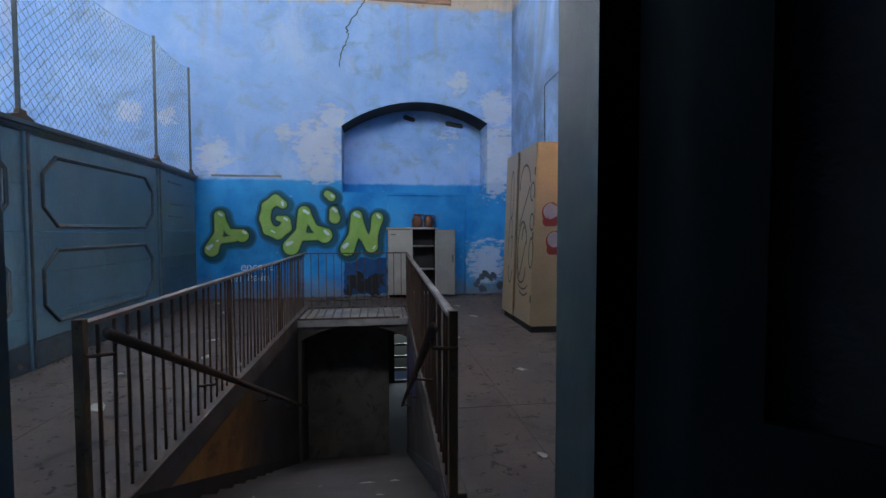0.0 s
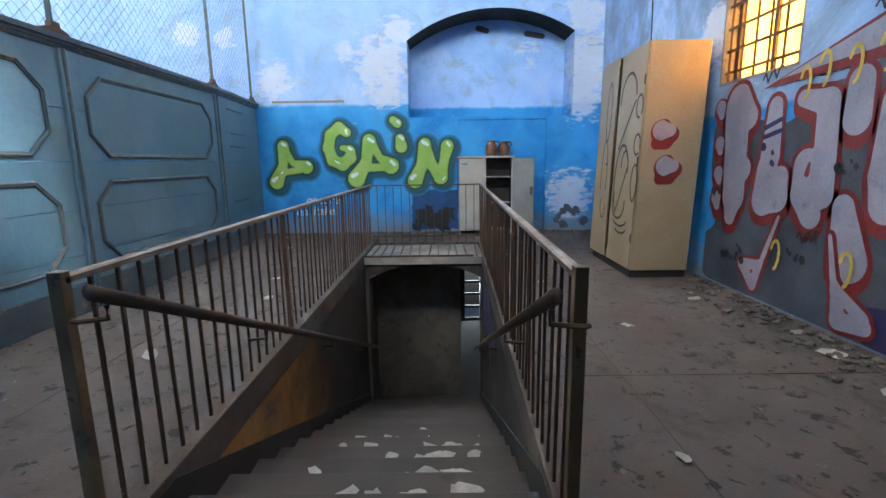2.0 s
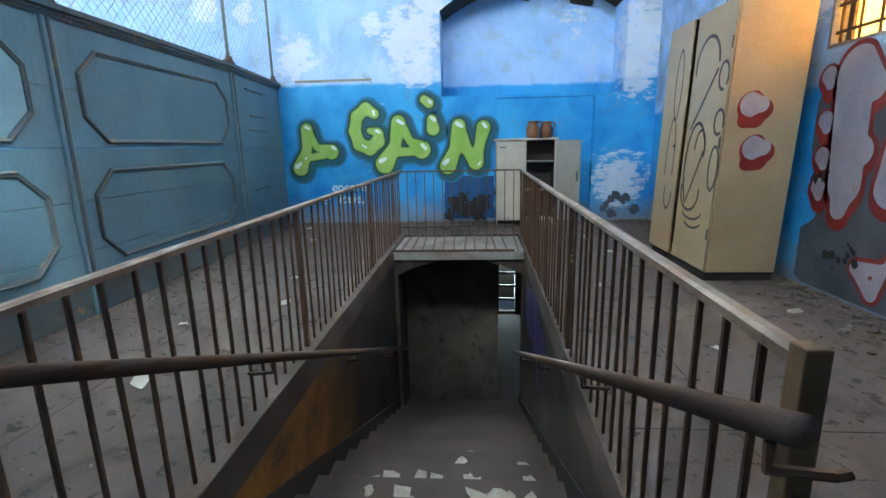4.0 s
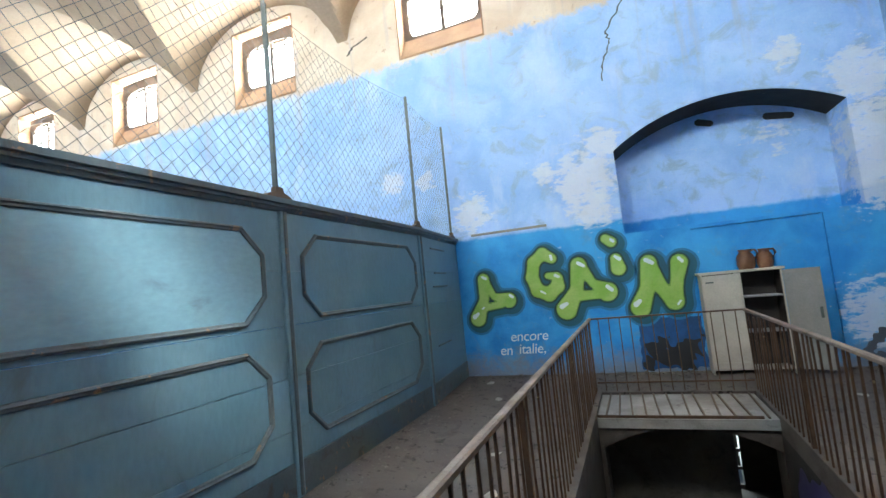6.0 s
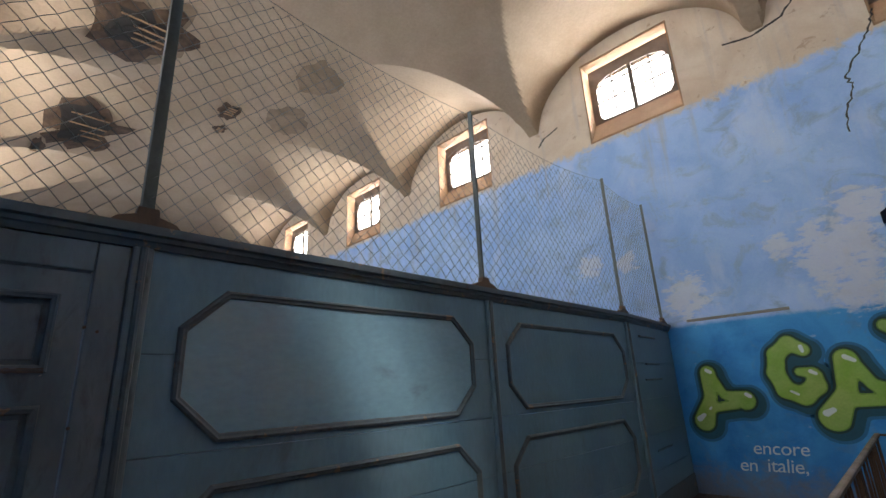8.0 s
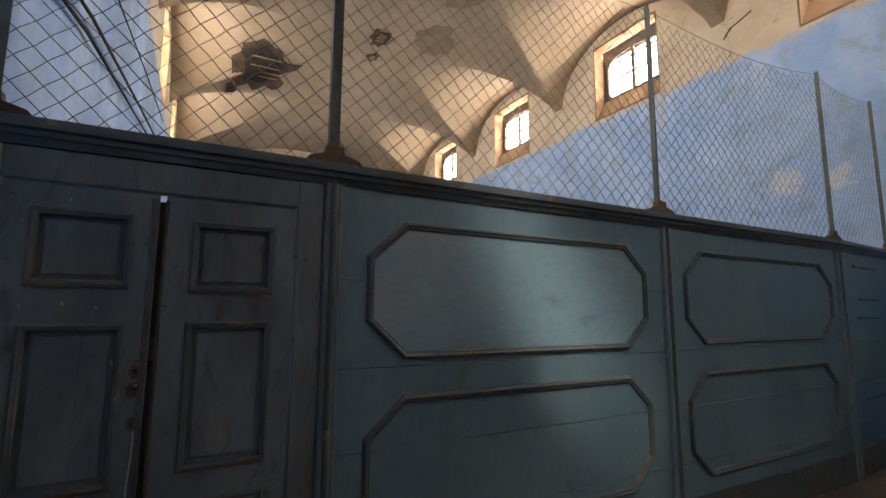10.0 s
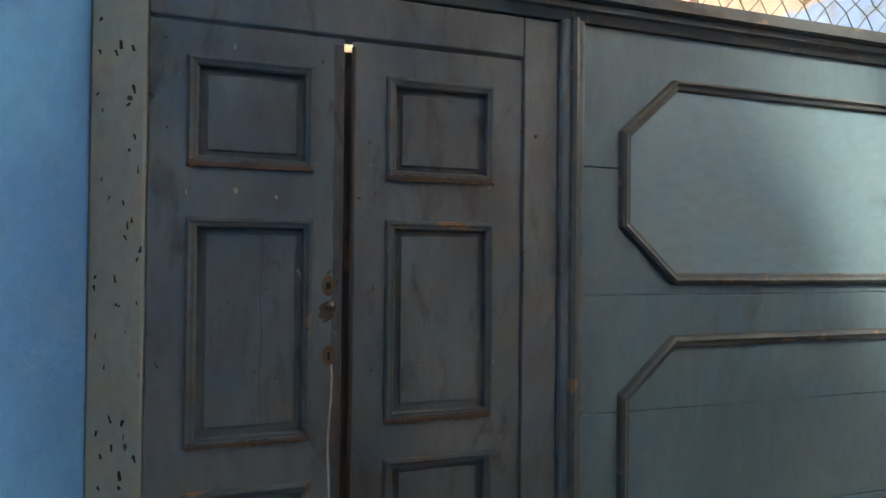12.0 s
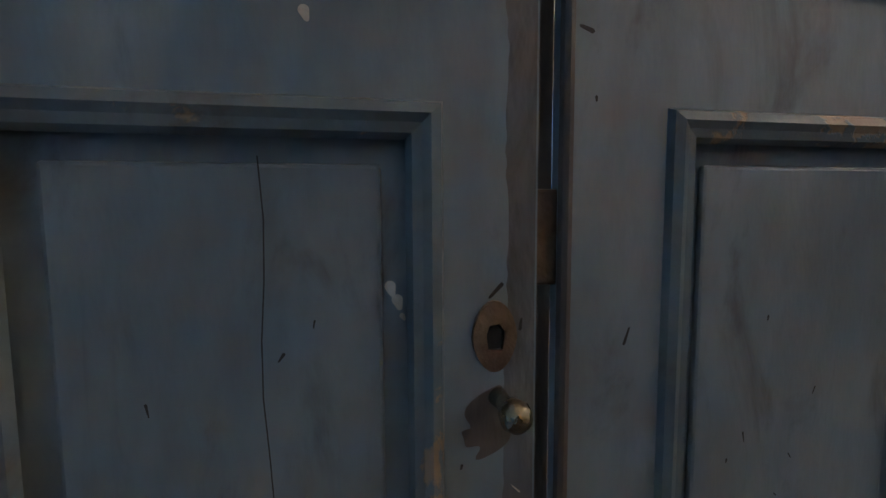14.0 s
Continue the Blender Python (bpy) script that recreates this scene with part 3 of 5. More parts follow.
def moulding(loop, width, high, x):
    """A raised frame along a closed loop in the partition's plane, higher along its middle."""
    bm = bmesh.new()
    cy = sum(p[0] for p in loop) / len(loop)
    cz = sum(p[1] for p in loop) / len(loop)
    n = len(loop)
    rings = []
    for grow, h in ((0.0, 0.0), (0.12, 0.75), (0.38, 1.0), (0.6, 0.7), (0.85, 0.6), (1.0, 0.0)):
        ring = []
        for i in range(n):
            p0, p1, p2 = Vector(loop[i - 1]), Vector(loop[i]), Vector(loop[(i + 1) % n])
            d0, d1 = (p1 - p0).normalized(), (p2 - p1).normalized()
            n0, n1 = Vector((-d0.y, d0.x)), Vector((-d1.y, d1.x))
            off = (n0 + n1).normalized()
            off *= grow * width / max(0.3, off.dot(n0))
            q = p1 + off
            ring.append(bm.verts.new((x + h * high, q.x, q.y)))
        rings.append(ring)
    for a, b in zip(rings, rings[1:]):
        for i in range(n):
            bm.faces.new((a[i], a[(i + 1) % n], b[(i + 1) % n], b[i]))
    return bm


def turned(bm):
    """The partition's last bay runs slightly away from the line of the others."""
    for v in bm.verts:
        if v.co.y > TURN_Y:
            v.co.x -= TURN * (v.co.y - TURN_Y)
    return bm


partition = thing("wooden_partition", (XP, 6.6, 0), "tall grey-blue painted wooden partition with octagonal panels", "partition", "", "structure")
for y0, y1 in ((3.6, TURN_Y), (TURN_Y, YB)):
    part("skirting", turned(box(XP - 0.05, XP + 0.012, y0, y1, 0.0, 0.27, 0.006)), M_TRIM, partition, "scuffed brown skirting board")
for y0, y1 in ((3.61, 6.255), (6.255, TURN_Y), (TURN_Y, YB - 0.003)):
    for z0, z1 in ((0.272, 0.52), (0.523, 0.93), (0.933, 1.348), (1.352, 1.80), (1.803, 2.30)):
        part("board", turned(box(XP - 0.045, XP - 0.0005 * random.random(), y0 + 0.002, y1 - 0.002, z0, z1, 0.003)), M_WOOD, partition)
CORNICE = [(0, 2.300), (0.012, 2.300), (0.026, 2.328), (0.036, 2.334), (0.036, 2.356), (0.058, 2.362), (0.058, 2.404), (-0.07, 2.404), (-0.07, 2.300)]
for y0, y1 in ((YS, TURN_Y), (TURN_Y, YB - 0.002)):
    part("cornice", turned(sheet(CORNICE, [], lambda u, v, w: (XP + u, y0 + w, v), y1 - y0)), M_TRIM, partition, "moulded top rail, worn and dusty")
for my in (3.652, 6.255, TURN_Y):
    part("mullion", box(XP - 0.06, XP + 0.028, my - 0.045, my + 0.045, 0.0, 2.302, 0.012), M_DOOR if my < 4 else M_WOOD, partition)
    part("mullion_bead", tube([(XP + 0.03, my, 0.02), (XP + 0.03, my, 2.298)], 0.018, 8), M_TRIM, partition)
part("door_post", box(XP - 0.06, XP + 0.008, YS, 2.340, 0.0, 2.296, 0.008), M_POST, partition, "flaking grey-green door post with dark specks")
part("door_post", box(XP - 0.06, XP + 0.004, 3.478, 3.606, 0.0, 2.296, 0.006), M_DOOR, partition)
part("door_head", box(XP - 0.06, XP + 0.006, 2.342, 3.476, 2.160, 2.296, 0.006), M_DOOR, partition)
for y0, y1, z0, z1 in ((3.845, 6.018, 1.385, 2.138), (3.845, 6.015, 0.415, 1.20), (6.455, 8.785, 1.385, 2.142), (6.43, 8.74, 0.395, 1.178)):
    part("octagonal_moulding", moulding(octagon(y0, y1, z0, z1, 0.22, 0.205), 0.045, 0.026, XP), M_TRIM, partition, "octagonal raised moulding, paint worn to brown")
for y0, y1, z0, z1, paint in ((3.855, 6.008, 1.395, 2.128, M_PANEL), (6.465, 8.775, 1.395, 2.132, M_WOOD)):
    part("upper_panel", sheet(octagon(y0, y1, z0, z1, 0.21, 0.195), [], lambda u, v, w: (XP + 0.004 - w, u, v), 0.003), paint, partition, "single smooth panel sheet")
for y0, y1, z in ((9.42, 10.12, 2.15), (9.52, 10.12, 1.79), (9.42, 10.12, 1.59), (9.42, 10.05, 0.735)):
    part("panel_ledge", turned(box(XP - 0.001, XP + 0.016, y0, y1, z - 0.012, z + 0.012, 0.004)), M_TRIM, partition, "short dark ledge of a plain panel")


def door_leaf(name, y0, y1, x, panels, label):
    d = thing(name, (x, (y0 + y1) / 2, 0), label, "door", "leaves of the double door", "structure")
    outer = rect(y0, y1, 0.015, 2.150)
    part("leaf_frame", sheet(outer, [rect(a, b, c, e) for a, b, c, e in panels], at_x(x, -1), 0.020), M_DOOR, d)
    for a, b, c, e in panels:
        pn = part("panel", box(x - 0.034, x - 0.020, a - 0.004, b + 0.004, c - 0.004, e + 0.004), M_DOOR, d)
        part("raised_field", box(x - 0.0202, x - 0.011, a + 0.040, b - 0.040, c + 0.040, e - 0.040, 0.004), M_DOOR, pn)
        part("panel_moulding", moulding(rect(a - 0.012, b + 0.012, c - 0.012, e + 0.012), 0.033, 0.013, x - 0.002), M_TRIM, pn, "panel moulding worn to brown wood")
    return d


left_leaf = door_leaf("door_left_leaf", 2.345, 2.882, XP + 0.004, [(2.453, 2.786, 1.746, 2.046), (2.453, 2.786, 0.935, 1.580), (2.453, 2.786, 0.16, 0.79)], "worn grey-blue panelled door leaf with a rusty lock")
right_leaf = door_leaf("door_right_leaf", 2.908, 3.472, XP - 0.004, [(3.026, 3.366, 1.732, 2.040), (3.026, 3.366, 0.967, 1.584), (3.026, 3.366, 0.16, 0.83)], "closed grey-blue panelled door leaf with chipped paint")
part("rebate", box(XP - 0.050, XP - 0.038, 2.872, 2.914, 0.02, 2.128), M_DROSS, left_leaf, "rust-dark rebated closing edge")
part("lock_case", box(XP - 0.049, XP - 0.0385, 2.8605, 2.922, 1.400, 1.505, 0.002), M_DROSS, left_leaf)
part("lock_bolt", box(XP - 0.036, XP - 0.012, 2.880, 2.925, 1.43, 1.52, 0.003), M_BRASS, left_leaf)
bm = sheet([(0.0205 * math.cos(2 * math.pi * k / 24) * (1.0 - 0.12 * abs(math.sin(2 * math.pi * k / 24))), 0.032 * math.sin(2 * math.pi * k / 24)) for k in range(24)], [[(0.007, -0.012), (0.009, 0.004), (0.004, 0.011), (-0.005, 0.010), (-0.008, 0.002), (-0.006, -0.012)]], lambda u, v, w: (XP + 0.009 - w, 2.842 + u, 1.390 + v), 0.005)
part("lock_plate", bm, M_BRASS, left_leaf, "rusty oval keyhole plate")
bm = sheet([(0.0195 * math.cos(2 * math.pi * k / 24), 0.031 * math.sin(2 * math.pi * k / 24)) for k in range(24)], [], lambda u, v, w: (XP + 0.009 - w, 2.845 + u, 1.177 + v), 0.005)
part("lock_plate", bm, M_BRASS, left_leaf, "rusty oval keyhole plate")
knob = bmesh.new()
prof = [(0.0, 0.009), (0.016, 0.007), (0.022, 0.008), (0.027, 0.0125), (0.036, 0.0145), (0.043, 0.012), (0.047, 0.005)]
tube([(XP + 0.004 + d, 2.846 + d * 0.12, 1.334 - d * 0.1) for d, r in prof], 1.0, 16, knob, [r for d, r in prof])
part("knob", knob, M_KNOB, left_leaf, "worn round door knob", True)

part("keyhole", box(XP + 0.0042, XP + 0.0048, 2.832, 2.853, 1.376, 1.404), M_BLACK, left_leaf)
part("keyhole", box(XP + 0.0092, XP + 0.0096, 2.842, 2.849, 1.163, 1.187), M_BLACK, left_leaf)
M_BARE = worn("bare brown wood", (0.115, 0.066, 0.040), (0.07, 0.047, 0.034), 0.7, 9.0, 60, dirt=(0.08, 0.07, 0.065), dirt_at=0.5)
M_GRIME = worn("hand-dark grime on paint", (0.055, 0.052, 0.05), (0.085, 0.092, 0.098), 0.5, 6.0, 50, stretch=(1, 1, 0.3), dirt=(0.03, 0.026, 0.024), dirt_at=0.5)
M_SPOT = worn("pale chipped primer", (0.46, 0.43, 0.38), (0.36, 0.31, 0.25), 0.8, 20.0, 60)
leaf_at = lambda d: (lambda u, v, w: (d, u, v))
for leaf, z, y0, y1, dx in ((left_leaf, 1.743, 2.452, 2.794, 0.0145), (left_leaf, 0.932, 2.452, 2.794, 0.0145), (right_leaf, 1.729, 3.018, 3.364, 0.0065), (right_leaf, 0.964, 3.018, 3.364, 0.0065)):
    painted("worn_strip", lambda U, V, z=z, y0=y0, y1=y1: np.maximum(np.abs(U - (y0 + y1) / 2) - (y1 - y0) / 2, np.abs(V - z) - 0.009) + 0.002 * np.sin(U * 90 + 4 * np.sin(U * 31)), (y0 - 0.02, y1 + 0.02, z - 0.03, z + 0.03), 0.004, leaf_at(XP + dx), M_BARE, leaf, 0.0, "moulding worn to bare brown wood")
random.seed(21)
for leaf, y0, y1, x in ((left_leaf, 2.36, 2.87, XP + 0.0048), (right_leaf, 2.93, 3.46, XP - 0.0032)):
    for k in range(34):
        u, v, r = random.uniform(y0, y1), random.uniform(0.7, 2.1), random.uniform(0.0015, 0.004)
        inset = 2.44 < u < 2.805 or 3.0 < u < 3.375
        if inset and not (1.61 < v < 1.715 or 2.07 < v):
            continue
        painted("scratch", stroke_field([(u, v, r * 0.6, u + random.uniform(-0.012, 0.012), v + random.uniform(-0.02, 0.02), r * 0.4)], 0), (u - 0.03, u + 0.03, v - 0.04, v + 0.04), 0.002, leaf_at(x + k * 0.00002), M_BLACK if k % 4 else M_SPOT, leaf)
for u, v, r in ((2.575, 1.672, 0.0065), (2.688, 1.655, 0.0045), (2.752, 1.436, 0.005), (2.758, 1.424, 0.005), (2.762, 1.41, 0.0025)):
    painted("paint_chip", stroke_field([(u, v, r, u + 0.002, v - r * 1.4, r * 0.5)], 0), (u - 0.03, u + 0.03, v - 0.04, v + 0.03), 0.002, leaf_at(XP + (0.0052 if v > 1.5 else -0.0055)), M_SPOT, left_leaf, 0.0, "pale paint chip")
pts = [(2.648 + 0.003 * math.sin(k * 1.3), 1.545 - 0.05 * k) for k in range(12)]
painted("panel_crack", stroke_field([(*a, 0.0006, *b, 0.0006) for a, b in zip(pts, pts[1:])], 0), (2.635, 2.665, 0.97, 1.56), 0.0009, leaf_at(XP - 0.0062), M_BLACK, left_leaf)
pts = [(2.853 + 0.004 * math.sin(k * 1.1) - 0.0008 * k, 1.17 - 0.06 * k) for k in range(16)]
painted("paint_run", stroke_field([(*a, 0.0035, *b, 0.003) for a, b in zip(pts, pts[1:])], 0), (2.80, 2.90, 0.2, 1.2), 0.004, leaf_at(XP + 0.0056), M_SPOT, left_leaf, 0.0, "thin white run of paint")
for u, v in ((2.300, 1.915), (2.352, 1.93), (3.522, 1.893), (3.474, 1.91), (3.478, 1.50)):
    nl = bmesh.new()
    tube([(XP + 0.002, u, v), (XP + 0.012, u, v)], 0.007, 8, nl)
    part("nail_head", nl, M_IRON, partition)
for k in range(46):
    u, v = random.uniform(2.215, 2.33), random.uniform(0.6, 2.2)
    painted("flake", stroke_field([(u, v, random.uniform(0.001, 0.005), u + random.uniform(-0.006, 0.006), v + random.uniform(-0.02, 0.02), random.uniform(0.0005, 0.004))], 0), (u - 0.03, u + 0.03, v - 0.03, v + 0.03), 0.002, leaf_at(XP + 0.0086 + k * 0.00001), M_BLACK, partition)

painted("closing_edge_wear", lambda U, V: 2.853 - U + 0.0016 * np.sin(V * 9 + 2 * np.sin(V * 23)) + 0.0008 * np.sin(V * 140 + 3 * np.sin(V * 61)), (2.835, 2.8755, 0.03, 2.13), 0.005, leaf_at(XP + 0.0044), M_GRIME, left_leaf, 0.0, "dark hand-worn closing edge")
painted("lock_rust", lambda U, V: np.hypot((U - 2.838) * 1.3, (V - 1.310) * 0.9) - 0.028 + 0.006 * np.sin(U * 190 + 3 * np.sin(V * 120)), (2.79, 2.8755, 1.25, 1.38), 0.003, leaf_at(XP + 0.0047), M_DROSS, left_leaf, 0.0, "dark rusty wear under the knob")
for leaf, u0, u1, xx in ((left_leaf, 2.51, 2.74, XP - 0.0064), (right_leaf, 3.075, 3.305, XP - 0.0144)):
    for k in range(7):
        u, v, ln = random.uniform(u0, u1), random.uniform(1.1, 1.53), random.uniform(0.003, 0.012)
        painted("scratch", stroke_field([(u, v, random.uniform(0.0006, 0.0018), u + random.uniform(-0.005, 0.005), v - ln, 0.0006)], 0), (u - 0.01, u + 0.01, v - 0.04, v + 0.01), 0.0013, leaf_at(xx + k * 0.00002), M_BLACK, leaf)
part("edge_bead", tube([(XP - 0.004, 2.912, 0.02), (XP - 0.004, 2.912, 2.13)], 0.007, 8), M_DROSS, right_leaf, "dark rounded meeting edge")
# chain-link fence on top of the partition
fence = thing("chain_link_fence", (XP - 0.02, 6.3, 2.404), "sagging chain-link fence on iron posts above a wooden partition", "fence")
POSTS = [(2.27, 4.15), (3.65, 4.28), (6.235, 4.17), (9.0, 4.30), (10.75, 4.41)]
FOOT = 2.404
for py, pz in POSTS:
    post = bmesh.new()
    w = 0.032 if py < 7 else 0.02
    box(XP - 0.03, XP - 0.024, py - w, py + w, FOOT, pz, 0, post)
    box(XP - 0.0235, XP + 0.012, py - w, py - w + 0.006, FOOT, pz, 0, post)
    part("post", turned(post), M_IRON_G, fence, "grey-green angle iron post")
    br = sheet([(-0.16, 0), (0.16, 0), (0.13, 0.035), (0.05, 0.06), (0.045, 0.10), (-0.045, 0.10), (-0.05, 0.06), (-0.13, 0.035)], [], lambda u, v, w2: (XP - 0.033 + w2, py + u, FOOT + 0.001 + v), 0.05)
    part("post_bracket", turned(br), M_IRON, fence, "rusty foot bracket")


def fence_top(y):
    for (y0, z0), (y1, z1) in zip(POSTS, POSTS[1:]):
        if y0 <= y <= y1:
            f = (y - y0) / (y1 - y0)
            return z0 + (z1 - z0) * f - 0.10 * math.sin(math.pi * f) * (y1 - y0) / 2.7 - 0.03
    return POSTS[0][1] - 0.05 if y < 5 else POSTS[-1][1] - 0.05


net = bmesh.new()
PITCH = 0.112
FY0, FY1 = 2.25, 10.74


def fence_x(y, z):
    return XP - 0.035 + 0.02 * noise.noise((0, y * 0.9, z * 0.9))


for s in (1, -1):
    start = FY0 - 2.0 if s > 0 else FY0
    k = 0
    while start + k * PITCH < FY1 + (0 if s > 0 else 2.0):
        base = start + k * PITCH
        pts = []
        for j in range(0, 52):
            z = FOOT + 0.006 + j * PITCH / 2
            y = base + s * j * PITCH / 2
            if FY0 <= y <= FY1 and z <= fence_top(y) + 0.02:
                wave = 0.006 * (1 if j % 2 else -1)
                pts.append((fence_x(y, z) + wave * s, y + 0.008 * noise.noise((y * 2, z * 2, 5)), z + 0.008 * noise.noise((y * 2, z * 2, 9))))
        if len(pts) > 1:
            tube(pts, 0.0022, 3, net)
        k += 1
part("wire_mesh", turned(net), M_WIRE, fence, "sagging diamond wire mesh")
top = bmesh.new()
tube([(fence_x(FY0 + 0.15 * i, 4.1), FY0 + 0.15 * i, fence_top(FY0 + 0.15 * i) + 0.015) for i in range(57)], 0.003, 4, top)
part("top_wire", turned(top), M_WIRE, fence)

# ---- stairs ----
stairs = thing("staircase", (-0.5, WY0, 0), "dusty stone steps going down into the dark, littered with paper", "stairs", "", "structure")
for i in range(STEPS):
    y = WY0 + i * RUN
    b = box(WX0 + 0.002, east_at(y) - 0.002, y - 0.002, y + RUN + 0.028, -(i + 1) * RISE - 0.12, -(i + 1) * RISE, 0.008)
    part("step", b, M_STEP, stairs)
for x0, x1 in ((WX0, WX0 + 0.014), (WX1 - 0.014, WX1)):
    pts = [(WY0 + 0.004, -0.01), (WY0 + 0.30, -0.01), (9.2, 0.12 - (9.2 - WY0) * RISE / RUN), (9.2, -0.25 - (9.2 - WY0) * RISE / RUN), (WY0 + 0.004, -0.36)]
    sk = sheet(pts, [], lambda u, v, w: (x0 + w, u, v), x1 - x0)
    part("skirting", splayed(sk) if x0 > WX0 else sk, M_DARK, stairs, "dark painted skirting along the steps")

kerb = bmesh.new()
box(WX0 - 0.10, WX0 + 0.01, WY0 + 0.006, 8.57, -0.17, 0.03, 0.008, kerb)
setting("kerb_west", kerb, M_KERB, "worn concrete kerb along the stairwell", "kerb")
setting("kerb_east", splayed(box(WX1 - 0.01, WX1 + 0.10, WY0 + 0.006, 8.57, -0.17, 0.03, 0.008)), M_KERB, "worn concrete kerb along the stairwell", "kerb")


def railing(name, x, y0, y1, run, label):
    r = thing(name, (x, (y0 + y1) / 2, 0.03), label, "railing", "stairwell railings")
    top = sheet([(-0.022, 0.935), (0.022, 0.935), (0.022, 0.955), (0.012, 0.962), (-0.012, 0.962), (-0.022, 0.955)], [], lambda u, v, w: (x + u + run * w, y0 + w, v), y1 - y0)
    part("top_rail", top, M_RAILTOP, r, "worn flat top rail")
    part("end_post", box(x - 0.022, x + 0.022, y0 - 0.022, y0 + 0.022, 0.0, 0.975, 0.004), M_ENDPOST, r, "rusty square end post with remains of ochre paint")
    n = int((y1 - y0) / 0.13)
    bal = as_mesh(box(-0.007, 0.007, -0.007, 0.007, 0.0, 0.908, 0.002), "baluster", M_IRON)
    wide = as_mesh(box(-0.016, 0.016, -0.02, 0.02, 0.0, 0.908, 0.003), "post", M_IRON)
    for i in range(1, n):
        y = y0 + (y1 - y0) * i / n
        p = piece("post" if i % 16 == 0 else "baluster", wide if i % 16 == 0 else bal, r, (x + run * (y - y0) + random.uniform(-0.004, 0.004), y, 0.028))
        p.rotation_euler = (random.uniform(-0.012, 0.012), random.uniform(-0.012, 0.012), 0)
    return r


rail_w = railing("stair_railing", WX0 - 0.05, 3.475, 9.72, 0.0, "rusty iron railing along the stairwell beside the partition")
rail_e = railing("stair_railing", WX1 + 0.015, 3.465, 9.72, SPLAY, "rusty iron railing along the stairwell facing the locker")
cross = thing("stair_railing", (-0.5, 9.72, 0.0), "rusty iron railing across the end of the stairwell", "railing", "stairwell railings")
part("top_rail", box(WX0 - 0.04, east_at(9.72) + 0.015, 9.70, 9.74, 0.935, 0.955, 0.004), M_IRON, cross)
part("bottom_rail", box(WX0 - 0.04, east_at(9.72) + 0.015, 9.71, 9.73, 0.10, 0.12, 0.003), M_IRON, cross)
thin = as_mesh(box(-0.006, 0.006, -0.006, 0.006, 0.0, 0.935, 0.002), "baluster", M_IRON)
flat = as_mesh(box(-0.009, 0.009, 0.0, 1.06, 0.0, 0.018, 0.002), "grille_bar", M_IRON)
for i in range(13):
    piece("baluster", thin, cross, (WX0 + 0.06 + i * 0.132, 9.72, 0.0))
grille = thing("floor_grille", (-0.5, 9.1, -0.03), "bent iron bars lying across the concrete slab", "grille")
for i in range(12):
    piece("grille_bar", flat, grille, (WX0 + 0.10 + i * 0.138, 8.62, -0.03), random.uniform(-0.05, 0.05))
part("front_bar", box(WX0 + 0.01, WX1 - 0.01, 8.60, 8.62, -0.03, 0.0, 0.003), M_IRON, grille)


def handrail(x, side, label):
    h = thing("handrail", (x, 3.6, 0.9), label, "handrail", "stair handrails")
    y0, z0, slope = 3.40 if side < 0 else 3.30, 0.925, -RISE / RUN
    bar = sheet([(0.023 * math.cos(2 * math.pi * k / 14), 0.027 * math.sin(2 * math.pi * k / 14)) for k in range(14)], [], lambda u, v, w: (x + u + (SPLAY * w if side > 0 else 0), y0 + w, z0 + v + w * slope), 5.6)
    part("wooden_rail", bar, M_RAIL, h, "dark worn wooden grip", True)
    for d in (0.06, 1.3, 2.8, 4.3):
        y, z = y0 + d, z0 + d * slope
        xb = x + (SPLAY * d if side > 0 else 0)
        xw = xb + side * 0.10
        part("bracket", tube([(xb, y, z - 0.03), (xb, y, z - 0.075), (xw, y, z - 0.085), (xw + side * 0.02, y, z - 0.08)], 0.009, 6), M_IRON, h)


M_RAIL = worn("dark worn handrail wood", (0.075, 0.045, 0.03), (0.12, 0.075, 0.05), 0.45, 5.0, 60, stretch=(1, 0.3, 1))
handrail(-1.21, -1, "dark wooden handrail sloping down the ochre stairwell wall")
handrail(0.17, 1, "dark wooden handrail sloping down the grey stairwell wall")

# ---- locker ----
locker = thing("metal_locker", (2.35, 7.75, 0), "tall leaning cream sheet-metal locker with ajar door and spray-painted tags", "locker")
LX0, LX1, LY0, LY1, LZ = 1.885, 2.53, 7.13, 8.49, 2.50
part("plinth", box(LX0 + 0.03, LX1, LY0 + 0.02, LY1 - 0.02, 0.0, 0.085, 0.004), M_BLACK, locker, "dark recessed plinth")
part("side_panel", box(LX0 + 0.022, LX1, LY0, LY0 + 0.012, 0.086, LZ, 0.003), M_LOCKER, locker)
part("side_panel", box(LX0 + 0.022, LX1, LY1 - 0.012, LY1, 0.086, LZ, 0.003), M_LOCKER, locker)
part("back_panel", box(LX1 - 0.012, LX1 - 0.001, LY0 + 0.013, LY1 - 0.013, 0.09, LZ - 0.01), M_LOCKER, locker)
part("top_panel", box(LX0 + 0.022, LX1 - 0.002, LY0 + 0.013, LY1 - 0.013, LZ - 0.016, LZ - 0.001, 0.002), M_LOCKER, locker)
part("bottom_panel", box(LX0 + 0.022, LX1 - 0.002, LY0 + 0.013, LY1 - 0.013, 0.087, 0.10, 0.002), M_LOCKER, locker)
door_a = part("door", box(LX0, LX0 + 0.02, LY0 + 0.004, 7.85, 0.10, LZ - 0.01, 0.004), M_LOCKER, locker)
door_b = part("door", box(LX0 - 0.012, LX0 + 0.008, 7.925, LY1 - 0.004, 0.10, LZ - 0.01, 0.004), M_LOCKER, locker)
